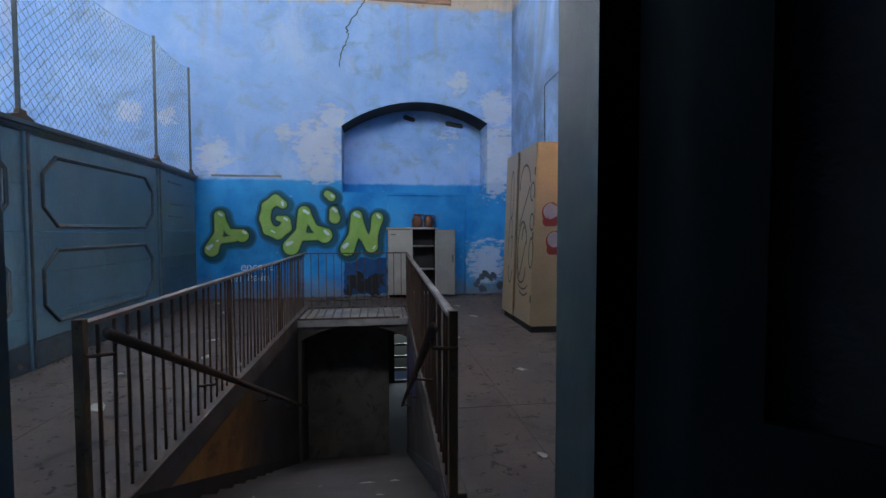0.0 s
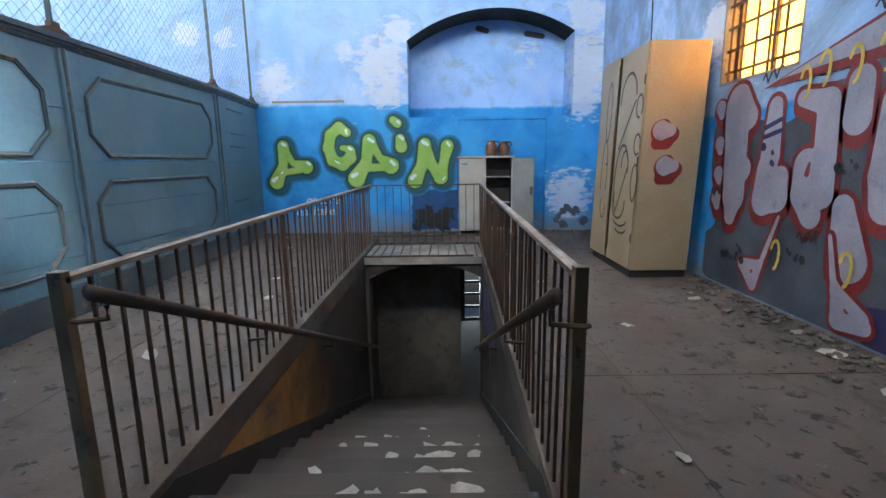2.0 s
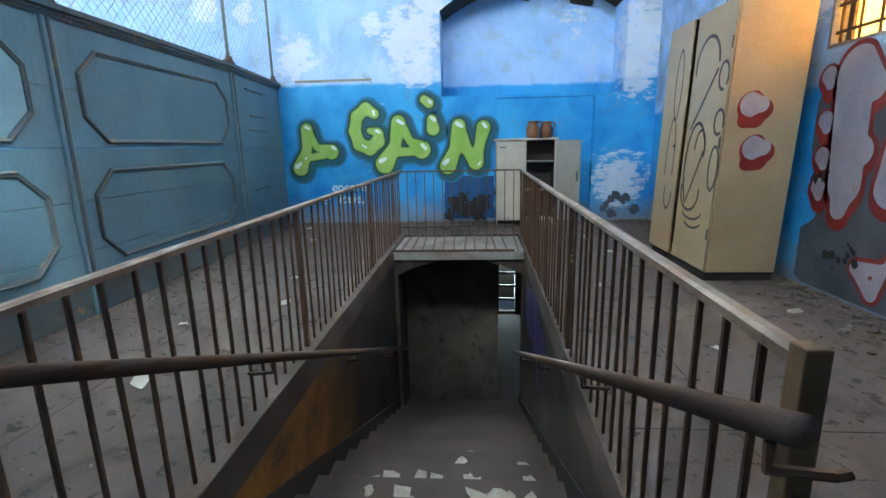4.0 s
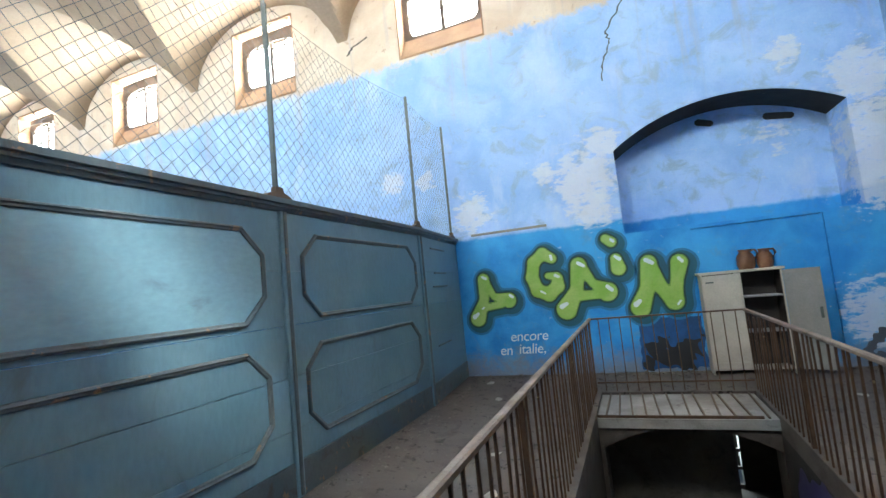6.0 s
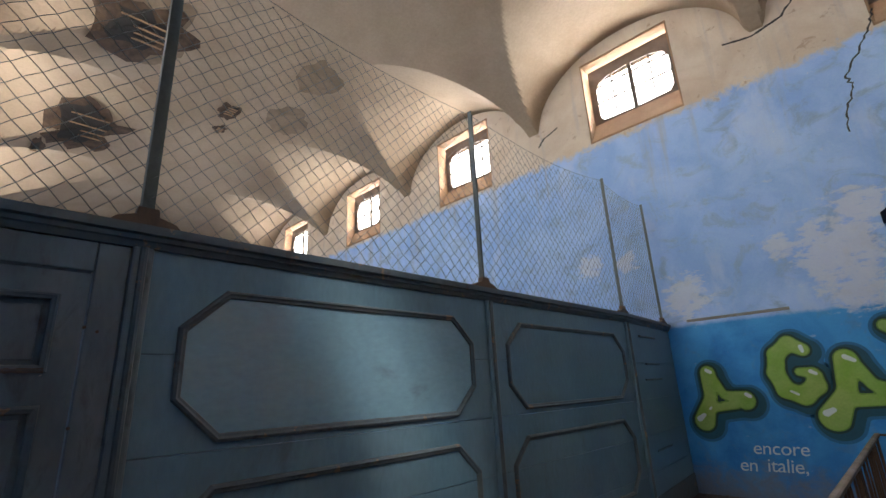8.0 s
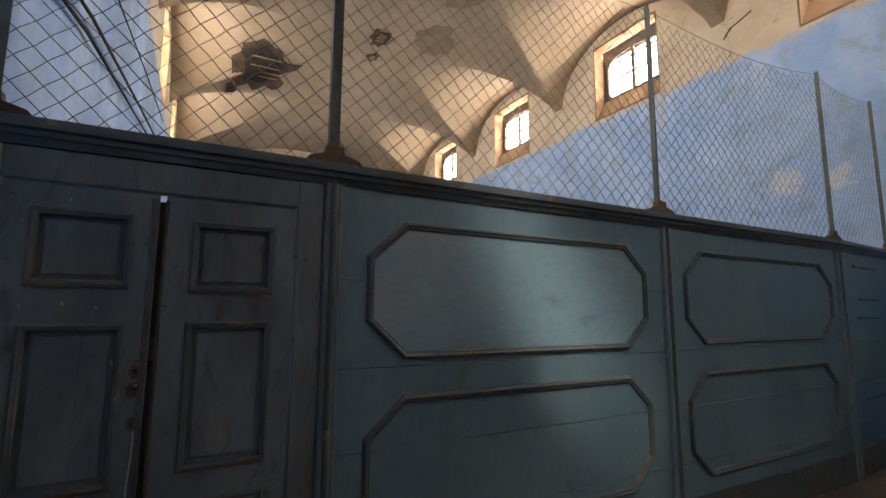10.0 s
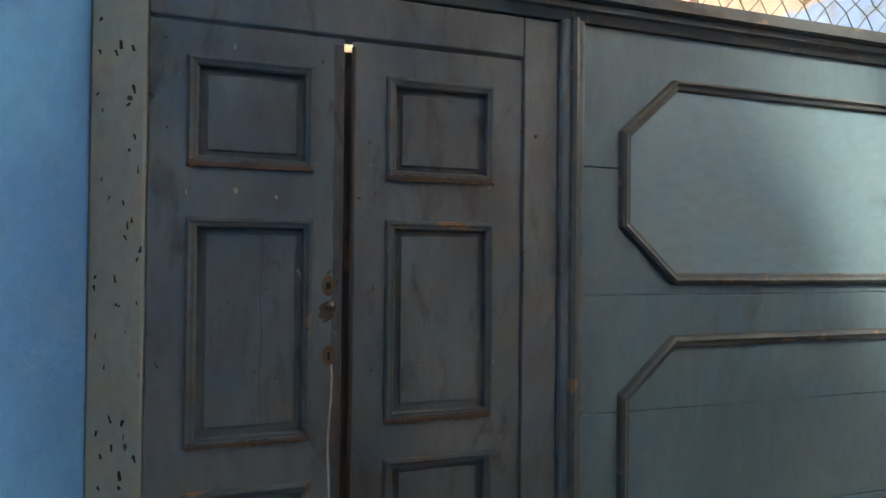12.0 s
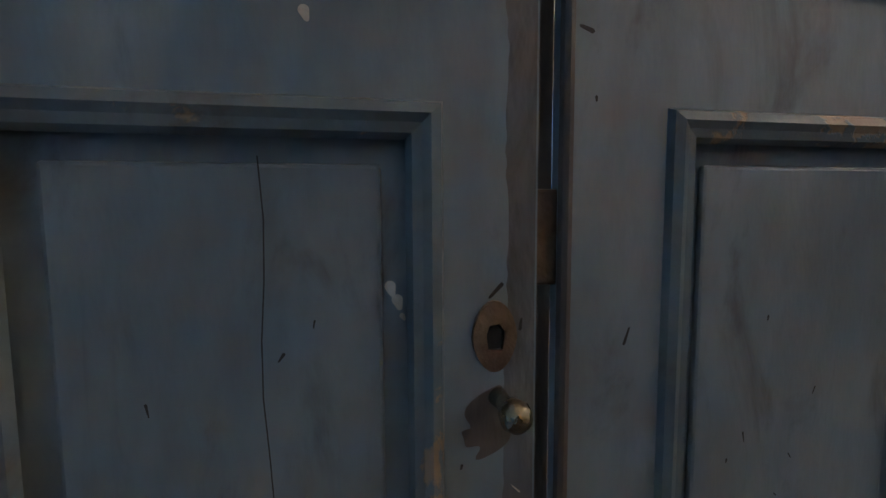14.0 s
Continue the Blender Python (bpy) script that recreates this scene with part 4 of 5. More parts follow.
for hz in (0.45, 1.28, 2.12):
    part("hinge", tube([(LX0 - 0.005, LY0 + 0.008, hz - 0.05), (LX0 - 0.005, LY0 + 0.008, hz + 0.05)], 0.009, 8), M_IRON_G, door_a)
part("lock", tube([(LX0 - 0.008, 8.05, 1.25), (LX0 - 0.03, 8.05, 1.25)], 0.016, 10), M_IRON_G, door_b)

# ---- cabinet with two jugs ----
cabinet = thing("wooden_cabinet", (0.60, 10.7, 0), "off-white wooden cabinet with one door hanging open", "cabinet")
CX0, CX1, CY0, CY1, CZ = 0.12, 1.08, 10.55, 10.90, 1.37
body = bmesh.new()
box(CX0, CX0 + 0.02, CY0 + 0.02, CY1, 0.0, CZ, 0.003, body)
box(CX1 - 0.02, CX1, CY0 + 0.02, CY1, 0.0, CZ, 0.003, body)
box(CX0 + 0.021, CX1 - 0.021, CY0 + 0.02, CY1 - 0.013, 0.06, 0.08, 0, body)
box(0.575, 0.605, CY0 + 0.02, CY1 - 0.013, 0.081, CZ - 0.001, 0, body)
part("body", body, M_CAB, cabinet)
# Near-black back and side sheet put the open cabinet's inner shade into colour.
part("back_board", box(CX0 + 0.021, CX1 - 0.021, CY1 - 0.012, CY1, 0.05, CZ - 0.001), M_DARK, cabinet, "inner back board with the interior's shade painted dark")
part("lining", box(CX1 - 0.0245, CX1 - 0.0205, CY0 + 0.03, CY1 - 0.014, 0.09, CZ - 0.004), M_DARK, cabinet)
part("top", box(CX0 - 0.03, CX1 + 0.03, CY0 - 0.02, CY1, CZ, CZ + 0.035, 0.006), M_CAB, cabinet)
for sz in (0.55, 1.02):
    part("shelf", box(0.607, CX1 - 0.022, CY0 + 0.04, CY1 - 0.014, sz, sz + 0.02, 0.002), M_CABG, cabinet)
d1 = part("door", box(CX0 + 0.005, 0.590, CY0, CY0 + 0.018, 0.07, CZ - 0.012, 0.004), M_CAB, cabinet)
part("door_batten", box(CX0 + 0.03, 0.56, CY0 - 0.012, CY0 - 0.0005, 0.14, 0.17, 0.003), M_CAB, d1)
part("door_batten", box(CX0 + 0.05, CX0 + 0.15, CY0 - 0.01, CY0 - 0.0005, 1.255, 1.275, 0.003), M_IRON_G, d1)
d2 = bmesh.new()
box(0, 0.40, 0, 0.018, 0.07, CZ - 0.012, 0.004, d2)
d2.transform(Matrix.Translation((CX1 - 0.005, CY0 - 0.004, 0)) @ Matrix.Rotation(radians(-28), 4, "Z"))
dd = part("door", d2, M_CABG, cabinet, "open grey-faced door")
part("latch", box(1.365, 1.395, 10.355, 10.375, 0.72, 0.86, 0.004), M_IRON_G, dd)


def jug(x, y, z, r, h, label):
    j = thing("earthenware_jug", (x, y, z), label, "jug", "jugs on the cabinet")
    prof = [(0.0, 0.80), (0.04, 0.86), (0.25, 1.0), (0.55, 1.0), (0.72, 0.86), (0.82, 0.66), (0.90, 0.62), (0.96, 0.72), (1.0, 0.72)]
    part("body", tube([(x, y, z + h * a) for a, b in prof], r, 20, None, [b for a, b in prof]), M_JUG, j, "", True)
    part("handle", tube([(x + r * 0.62, y, z + h * 0.92), (x + r * 1.1, y, z + h * 0.95), (x + r * 1.35, y, z + h * 0.75), (x + r * 0.98, y, z + h * 0.5)], 0.014, 8), M_JUG, j, "", True)


jug(0.715, 10.70, CZ + 0.035, 0.112, 0.27, "squat brown earthenware jug on the cabinet")
jug(0.945, 10.72, CZ + 0.035, 0.100, 0.26, "brown earthenware jug with a loop handle on the cabinet")

# ---- barred window ----
win = thing("window_barred", (XR + 0.1, 6.5, 2.03), "barred window with glowing amber ribbed panes", "window", "", "structure")
part("window_reveal", sheet(rect(6.022, 7.148, 2.032, 3.148), [rect(6.05, 7.12, 2.06, 3.12)], at_x(XR + 0.003), 0.12), M_CONC, win, "chipped pale plaster reveal")
part("window_frame", sheet(rect(6.024, 7.146, 2.034, 3.146), [rect(6.06 + k * 0.536, 6.55 + k * 0.536, 2.085, 3.10) for k in range(2)], at_x(XR + 0.14), 0.05), M_FRAME, win)
for k in range(2):
    part("pane", box(XR + 0.165, XR + 0.171, 6.052 + k * 0.536, 6.558 + k * 0.536, 2.077, 3.108), M_AMBER, win)
for k in range(6):
    by = 6.10 + k * 0.196
    part("bar", tube([(XR + 0.05, by, 2.058), (XR + 0.05, by, 3.122)], 0.012, 6), M_IRON, win)
for k in range(5):
    bz = 2.15 + k * 0.212
    part("bar", box(XR + 0.036, XR + 0.042, 6.048, 7.122, bz - 0.014, bz + 0.014), M_IRON, win)
wire = thing("wall_cable", (XR - 0.01, 8.9, 2.5), "thin dark cable running down the blue wall behind the locker", "cable")
part("cable_run", tube([(XR - 0.008, 8.87, 2.2), (XR - 0.008, 8.90, 2.95), (XR - 0.008, 8.93, 3.76), (XR - 0.008, 8.88, 3.79), (XR - 0.008, 7.56, 3.83), (XR - 0.008, 6.2, 3.9)], 0.007, 6), M_BLACK, wire)

# ---- painted letters and tags ----
P_MIST = worn("thin blue spray mist", (0.02, 0.13, 0.30), (0.03, 0.17, 0.36), 0.75, 3.0, 40)
P_TEAL = worn("dark teal spray shadow", (0.010, 0.075, 0.12), (0.014, 0.10, 0.15), 0.7, 3.0, 40)
P_INK = worn("black-green spray outline", (0.008, 0.035, 0.03), (0.012, 0.055, 0.045), 0.6, 3.0, 40)
P_GREEN = worn("olive green spray paint", (0.13, 0.25, 0.03), (0.19, 0.34, 0.05), 0.5, 2.5, 40)
P_LIME = worn("light green spray paint", (0.22, 0.41, 0.05), (0.34, 0.47, 0.12), 0.45, 3.0, 40)
P_WHITE = worn("white spray paint", (0.74, 0.80, 0.80), (0.62, 0.70, 0.72), 0.5, 5.0, 50)
P_LILAC = worn("pale lilac spray fill", (0.33, 0.32, 0.40), (0.24, 0.24, 0.31), 0.6, 2.0, 40, dirt=(0.15, 0.15, 0.20), dirt_at=0.55)
P_RED = worn("dark red spray outline", (0.20, 0.014, 0.014), (0.14, 0.01, 0.012), 0.55, 4.0, 40)
P_BLACK = worn("black spray paint", (0.012, 0.012, 0.014), (0.02, 0.02, 0.022), 0.5, 4.0, 40)
P_PURPLE = worn("dark purple spray paint", (0.020, 0.016, 0.07), (0.030, 0.024, 0.11), 0.6, 2.0, 40)
P_YELLOW = worn("yellow spray paint", (0.62, 0.45, 0.06), (0.50, 0.36, 0.06), 0.6, 4.0, 40)
P_NAVY = worn("sooty navy wall patch", (0.012, 0.085, 0.26), (0.014, 0.05, 0.14), 0.75, 3.0, 40)
P_SMOKE = worn("grey underpaint", (0.045, 0.055, 0.075), (0.085, 0.10, 0.13), 0.75, 2.0, 40)

again = thing("graffiti_again", (-1.7, YB - 0.005, 0.7), "green bubble-letter graffiti spelling again on blue plaster", "graffiti")
HOLE_A1 = lambda U, V: capsule(U, V, -3.075, 1.165, 0.024, -3.065, 1.215, 0.010)
HOLE_A2 = lambda U, V: capsule(U, V, -1.385, 1.29, 0.032, -1.37, 1.355, 0.012)
LETTERS = [
    ([(-3.16, 1.55, 0.105, -3.18, 1.20, 0.085), (-3.18, 1.20, 0.085, -3.32, 0.89, 0.14), (-3.13, 1.48, 0.08, -3.00, 1.24, 0.055), (-3.00, 1.24, 0.055, -2.75, 1.16, 0.13), (-3.20, 1.07, 0.075, -2.88, 1.10, 0.06)], HOLE_A1,
     [(-3.17, 1.59, 0.025, -3.12, 1.56, 0.025), (-3.38, 0.92, 0.04, -3.31, 0.97, 0.025), (-2.72, 1.24, 0.025, -2.68, 1.21, 0.025), (-3.22, 1.05, 0.015, -3.2, 1.07, 0.015)]),
    ([(-1.96, 1.86, 0.085, -2.10, 1.95, 0.10), (-2.10, 1.95, 0.10, -2.26, 1.82, 0.10), (-2.26, 1.82, 0.10, -2.31, 1.58, 0.105), (-2.31, 1.58, 0.105, -2.24, 1.36, 0.11), (-2.24, 1.36, 0.11, -2.06, 1.28, 0.115), (-2.06, 1.28, 0.115, -1.91, 1.40, 0.11), (-1.91, 1.40, 0.11, -1.90, 1.52, 0.09), (-1.92, 1.56, 0.075, -2.05, 1.58, 0.055)], None,
     [(-1.97, 1.90, 0.025, -1.96, 1.84, 0.02), (-1.93, 1.58, 0.025, -1.88, 1.55, 0.02), (-2.19, 1.34, 0.015, -2.12, 1.30, 0.015)]),
    ([(-1.46, 1.67, 0.125, -1.53, 1.28, 0.10), (-1.53, 1.28, 0.10, -1.72, 0.98, 0.165), (-1.42, 1.62, 0.095, -1.27, 1.36, 0.065), (-1.27, 1.36, 0.065, -1.07, 1.21, 0.155), (-1.54, 1.18, 0.085, -1.20, 1.18, 0.07)], HOLE_A2,
     [(-1.46, 1.70, 0.03, -1.38, 1.65, 0.025), (-1.79, 1.03, 0.04, -1.71, 1.07, 0.03), (-1.06, 1.29, 0.03, -1.00, 1.23, 0.03)]),
    ([(-1.05, 2.08, 0.075, -0.97, 2.02, 0.085)], None, [(-0.97, 2.06, 0.02, -0.94, 2.03, 0.025)]),
    ([(-0.93, 1.73, 0.085, -0.91, 1.58, 0.115)], None, [(-0.94, 1.77, 0.02, -0.88, 1.72, 0.03)]),
    ([(-0.62, 0.97, 0.145, -0.49, 1.25, 0.105), (-0.49, 1.25, 0.105, -0.43, 1.64, 0.115), (-0.43, 1.64, 0.10, -0.30, 1.25, 0.095), (-0.30, 1.25, 0.095, -0.14, 1.03, 0.13), (-0.14, 1.03, 0.125, -0.08, 1.30, 0.085), (-0.08, 1.30, 0.085, -0.01, 1.60, 0.12)], None,
     [(-0.46, 1.68, 0.035, -0.38, 1.63, 0.03), (-0.68, 1.02, 0.04, -0.62, 1.07, 0.03), (-0.01, 1.66, 0.025, 0.03, 1.61, 0.025), (-0.1, 0.98, 0.015, -0.06, 1.03, 0.015)]),
]
wall_place = lambda d: (lambda u, v, w: (u, YB - d, v))
MOVES = [(0.02, 0.09), (0.015, 0.01), (-0.075, 0.045), (-0.03, 0.0), (-0.03, 0.02), (-0.075, 0.0)]
for (strokes, hole, shine), (mu, mv) in zip(LETTERS, MOVES):
    strokes, shine = ([(a + mu, b + mv, r, c + mu, d + mv, q) for a, b, r, c, d, q in some] for some in (strokes, shine))
    hole = (lambda U, V, h=hole, mu=mu, mv=mv: h(U - mu, V - mv)) if hole else None
    f = stroke_field(strokes, 0.03)
    us = [c for st in strokes for c in (st[0], st[3])]
    vs = [c for st in strokes for c in (st[1], st[4])]
    bd = (min(us) - 0.35, max(us) + 0.35, min(vs) - 0.35, max(vs) + 0.35)
    shift = lambda U, V, f=f: f(U - 0.035, V + 0.03)
    halo = painted("letter", shift, bd, 0.02, wall_place(0.003), P_MIST, again, 0.115, "soft dark blue shadow round a letter")
    painted("shadow", shift, bd, 0.018, wall_place(0.004), P_TEAL, halo, 0.08)
    painted("outline", f, bd, 0.016, wall_place(0.005), P_INK, halo, 0.026)
    painted("fill", f, bd, 0.014, wall_place(0.007), P_GREEN, halo, 0.0, "", hole)
    painted("inner_fill", f, bd, 0.014, wall_place(0.009), P_LIME, halo, -0.014, "", (lambda U, V, h=hole: h(U, V) - 0.02) if hole else None)
    for st in shine:
        painted("highlight", stroke_field([st], 0), (min(st[0], st[3]) - 0.07, max(st[0], st[3]) + 0.07, min(st[1], st[4]) - 0.07, max(st[1], st[4]) + 0.07), 0.008, wall_place(0.011), P_WHITE, halo)


def lettering(name, text, size, m, material, parent, shear=0.0, width=1.0):
    cu = bpy.data.curves.new(name, "FONT")
    cu.body, cu.size, cu.shear, cu.space_character = text, size, shear, width
    cu.resolution_u = 4
    tmp = new(name, cu)
    bpy.context.view_layer.update()
    me = bpy.data.meshes.new_from_object(tmp.evaluated_get(bpy.context.evaluated_depsgraph_get()))
    bpy.data.objects.remove(tmp)
    me.transform(m)
    me.materials.append(material)
    ob = new(name, me)
    attach(ob, parent)
    return ob


words = thing("handwritten_words", (-2.5, YB - 0.005, 0.3), "white handwritten words encore en italie on blue plaster", "writing")
UP_N = Matrix.Rotation(radians(90), 4, "X")
lettering("word", "encore", 0.235, Matrix.Translation((-2.78, YB - 0.004, 0.56)) @ UP_N, P_WHITE, words, 0.15, 0.95)
lettering("word", "en", 0.235, Matrix.Translation((-2.98, YB - 0.004, 0.34)) @ UP_N, P_WHITE, words, 0.15, 0.95)
lettering("word", "italie,", 0.235, Matrix.Translation((-2.66, YB - 0.004, 0.35)) @ UP_N, P_WHITE, words, 0.15, 0.95)

# large throw-up on the east wall
east = lambda d: (lambda u, v, w: (XR - d, u, v))
throw = thing("graffiti_throw_up", (XR - 0.005, 5.4, 0.3), "large pale lilac bubble-letter graffiti with dark red outlines", "graffiti")
base_f = stroke_field([(6.95, 1.55, 0.25, 6.5, 0.95, 0.55), (6.3, 1.0, 0.6, 5.2, 1.0, 0.75), (5.2, 1.2, 0.75, 4.0, 1.2, 1.0), (4.0, 1.2, 1.0, 3.2, 1.1, 1.0), (6.95, 0.28, 0.30, 3.2, 0.28, 0.40)], 0.2)
ragged = lambda U, V: base_f(U, V) + 0.05 * np.sin(U * 9.0) * np.sin(V * 7.0 + U * 3)
painted("underpaint", ragged, (2.2, 7.14, 0.02, 2.3), 0.05, east(0.003), P_SMOKE, throw, 0.0, "grey and dark underpaint")
BUBBLES = [
    [(6.75, 1.8, 0.197, 6.58, 1.68, 0.12), (6.77, 1.76, 0.188, 6.72, 0.94, 0.171), (6.72, 0.94, 0.154, 6.74, 0.73, 0.086), (6.7, 1.22, 0.15, 6.6, 1.2, 0.116)],
    [(6.23, 1.73, 0.087, 6.24, 1.32, 0.123), (6.26, 1.2, 0.13, 6.28, 0.93, 0.141), (6.28, 0.93, 0.141, 6.11, 0.97, 0.134), (6.11, 0.97, 0.134, 6.08, 1.14, 0.09)],
    [(5.92, 1.76, 0.065, 5.66, 1.7, 0.1), (5.66, 1.7, 0.106, 5.62, 1.02, 0.112), (5.8, 1.23, 0.138, 5.8, 1.01, 0.138), (5.8, 1.01, 0.138, 5.71, 0.85, 0.108)],
    [(5.4, 1.81, 0.106, 5.4, 1.56, 0.117)],
    [(5.41, 0.94, 0.094, 5.32, 0.57, 0.168)],
    [(5.0, 1.78, 0.15, 4.85, 1.73, 0.154), (4.82, 1.6, 0.125, 4.84, 1.47, 0.128), (5.1, 1.65, 0.121, 5.13, 1.17, 0.116), (5.13, 1.17, 0.116, 5.09, 0.98, 0.124), (4.89, 1.39, 0.113, 4.7, 1.23, 0.096), (4.69, 1.23, 0.098, 4.74, 0.93, 0.15), (4.74, 0.93, 0.159, 4.73, 0.61, 0.184), (4.73, 0.61, 0.184, 4.61, 0.6, 0.111)],
    [(4.47, 1.68, 0.094, 4.37, 1.52, 0.075)],
    [(4.33, 1.28, 0.158, 4.42, 1.04, 0.144), (4.42, 1.04, 0.144, 4.33, 0.77, 0.136), (4.33, 0.77, 0.136, 4.13, 0.68, 0.145)],
]
for strokes in BUBBLES:
    f = stroke_field(strokes, 0.02)
    us = [c for st in strokes for c in (st[0], st[3])]
    vs = [c for st in strokes for c in (st[1], st[4])]
    bd = (min(us) - 0.35, max(us) + 0.35, min(vs) - 0.35, max(vs) + 0.35)
    sh = lambda U, V, f=f: np.minimum(f(U, V), f(U, V + 0.055))
    back = painted("letter", sh, bd, 0.02, east(0.006), P_RED, throw, 0.04, "dark red outlined letter")
    painted("fill", f, bd, 0.015, east(0.009), P_LILAC, back, 0.0)
for u, v, w in ((5.79, 1.22, 0.05), (4.98, 1.55, 0.05)):
    painted("counter", stroke_field([(u, v - w, 0.026, u - 0.015, v + w * 0.6, 0.014)], 0), (u - 0.1, u + 0.1, v - 0.15, v + 0.15), 0.01, east(0.0105), P_RED, throw, 0.0, "small dark red counter")
bk = part("swash", sheet([(6.42, 1.90), (5.0, 1.93), (4.40, 1.98), (4.26, 2.10), (4.34, 2.27), (4.50, 2.31), (4.61, 2.42)], [], lambda u, v, w: (XR - 0.0075, u, v), 0), P_RED, throw, "red edge of a pale wedge")
part("swash_fill", sheet([(6.20, 1.955), (5.0, 2.02), (4.58, 2.08), (4.37, 2.06), (4.33, 2.14), (4.40, 2.24), (4.52, 2.28), (4.60, 2.375)], [], lambda u, v, w: (XR - 0.011, u, v), 0), P_LILAC, bk)
for u, v, r in ((7.05, 1.78, 0.10), (7.02, 1.42, 0.10), (7.0, 1.12, 0.10), (7.0, 0.86, 0.10)):
    dr = painted("drop", stroke_field([(u, v, r, u - 0.03, v - 0.10, r * 0.7)], 0), (u - 0.25, u + 0.25, v - 0.35, v + 0.25), 0.015, east(0.006), P_RED, throw, 0.025)
    painted("fill", stroke_field([(u, v + 0.02, r * 0.85, u - 0.02, v - 0.04, r * 0.5)], 0), (u - 0.25, u + 0.25, v - 0.35, v + 0.25), 0.015, east(0.009), P_LILAC, dr)
for st in ([(6.04, 0.80, 0.018, 6.18, 0.42, 0.03), (6.20, 0.37, 0.035, 6.29, 0.15, 0.06), (6.24, 0.34, 0.045, 6.46, 0.30, 0.06), (6.43, 0.28, 0.06, 6.29, 0.13, 0.05)], [(5.48, 0.72, 0.02, 5.40, 0.40, 0.032), (5.38, 0.37, 0.04, 5.32, 0.13, 0.07), (5.37, 0.34, 0.05, 5.12, 0.20, 0.05), (5.32, 0.12, 0.07, 5.10, 0.14, 0.06)]):
    f = stroke_field(st, 0.02)
    ft = painted("leg", f, (4.8, 6.6, 0.01, 1.0), 0.02, east(0.012), P_RED, throw, 0.03, "thin cartoon leg with a shoe")
    painted("fill", f, (4.8, 6.6, 0.01, 1.0), 0.015, east(0.015), P_LILAC, ft, -0.002)
for a in ((6.33, 1.56, 0.022, 6.14, 1.62, 0.02), (6.33, 1.48, 0.022, 6.12, 1.53, 0.02), (4.98, 1.60, 0.020, 4.66, 1.72, 0.018), (4.98, 1.52, 0.018, 4.66, 1.60, 0.018)):
    painted("stripe", stroke_field([a], 0), (a[3] - 0.08, a[0] + 0.08, a[1] - 0.1, a[4] + 0.1), 0.01, east(0.012), P_PURPLE, throw)
random.seed(4)
for cu_, cv_, n in ((6.25, 1.33, 5), (4.85, 1.38, 6), (5.42, 1.20, 6), (6.55, 0.38, 7), (6.75, 0.25, 5), (5.8, 0.55, 6), (4.36, 1.52, 5)):
    for k in range(n):
        u, v, r = cu_ + random.uniform(-0.09, 0.09), cv_ + random.uniform(-0.10, 0.10), random.uniform(0.012, 0.04)
        painted("dot", stroke_field([(u, v, r, u + 0.005, v + 0.01, r)], 0), (u - 0.08, u + 0.08, v - 0.08, v + 0.08), 0.012, east(0.0135 + 0.0005 * k), P_BLACK if cv_ < 1.25 or cu_ < 4.4 else P_PURPLE, throw)
painted("stain", stroke_field([(5.05, 0.16, 0.14, 3.2, 0.30, 0.28)], 0), (2.6, 5.4, 0.01, 0.75), 0.03, east(0.0045), P_PURPLE, throw, 0.0, "dark purple band at the foot of the wall")
lettering("word", "ITALIA", 0.30, Matrix.Translation((XR - 0.016, 4.92, 0.08)) @ Matrix.Rotation(radians(-90), 4, "Z") @ UP_N, P_BLACK, throw, 0.1, 1.0)
for y0, z0 in ((5.9, 1.92), (5.72, 2.0), (5.45, 1.98), (5.22, 2.02), (4.40, 1.98), (6.02, 0.52), (5.30, 0.55)):
    pts = [(y0 + 0.06 * math.cos(a) * (1 - a / 9), z0 + 0.10 * math.sin(a) - 0.015 * a) for a in (0, 0.7, 1.4, 2.1, 2.8, 3.5, 4.2, 4.9)]
    painted("scribble", stroke_field([(*p, 0.014, *q, 0.014) for p, q in zip(pts, pts[1:])], 0), (y0 - 0.2, y0 + 0.2, z0 - 0.3, z0 + 0.2), 0.012, east(0.018), P_YELLOW, throw, 0.0, "yellow sprayed hook")
for y0, z0, w in ((6.42, 1.98, 0.24), (5.36, 2.27, 0.24), (7.08, 0.95, 0.2), (5.80, 0.66, 0.22)):
    pts = [(y0 - w * k / 7, z0 + 0.05 * math.sin(k * 2.2) + 0.008 * k) for k in range(8)]
    painted("tag", stroke_field([(*p, 0.010, *q, 0.010) for p, q in zip(pts, pts[1:])], 0), (y0 - w - 0.1, y0 + 0.1, z0 - 0.15, z0 + 0.2), 0.008, east(0.020), P_BLACK, throw, 0.0, "small black marker tag")

# locker drawings
front = lambda d: (lambda u, v, w: (LX0 - d, u, v))


def loop_strokes(cu_, cv_, ru, rv, a0, a1, r, n=12):
    pts = [(cu_ + ru * math.cos(radians(a0 + (a1 - a0) * k / n)), cv_ + rv * math.sin(radians(a0 + (a1 - a0) * k / n))) for k in range(n + 1)]
    return [(*p, r, *q, r) for p, q in zip(pts, pts[1:])]


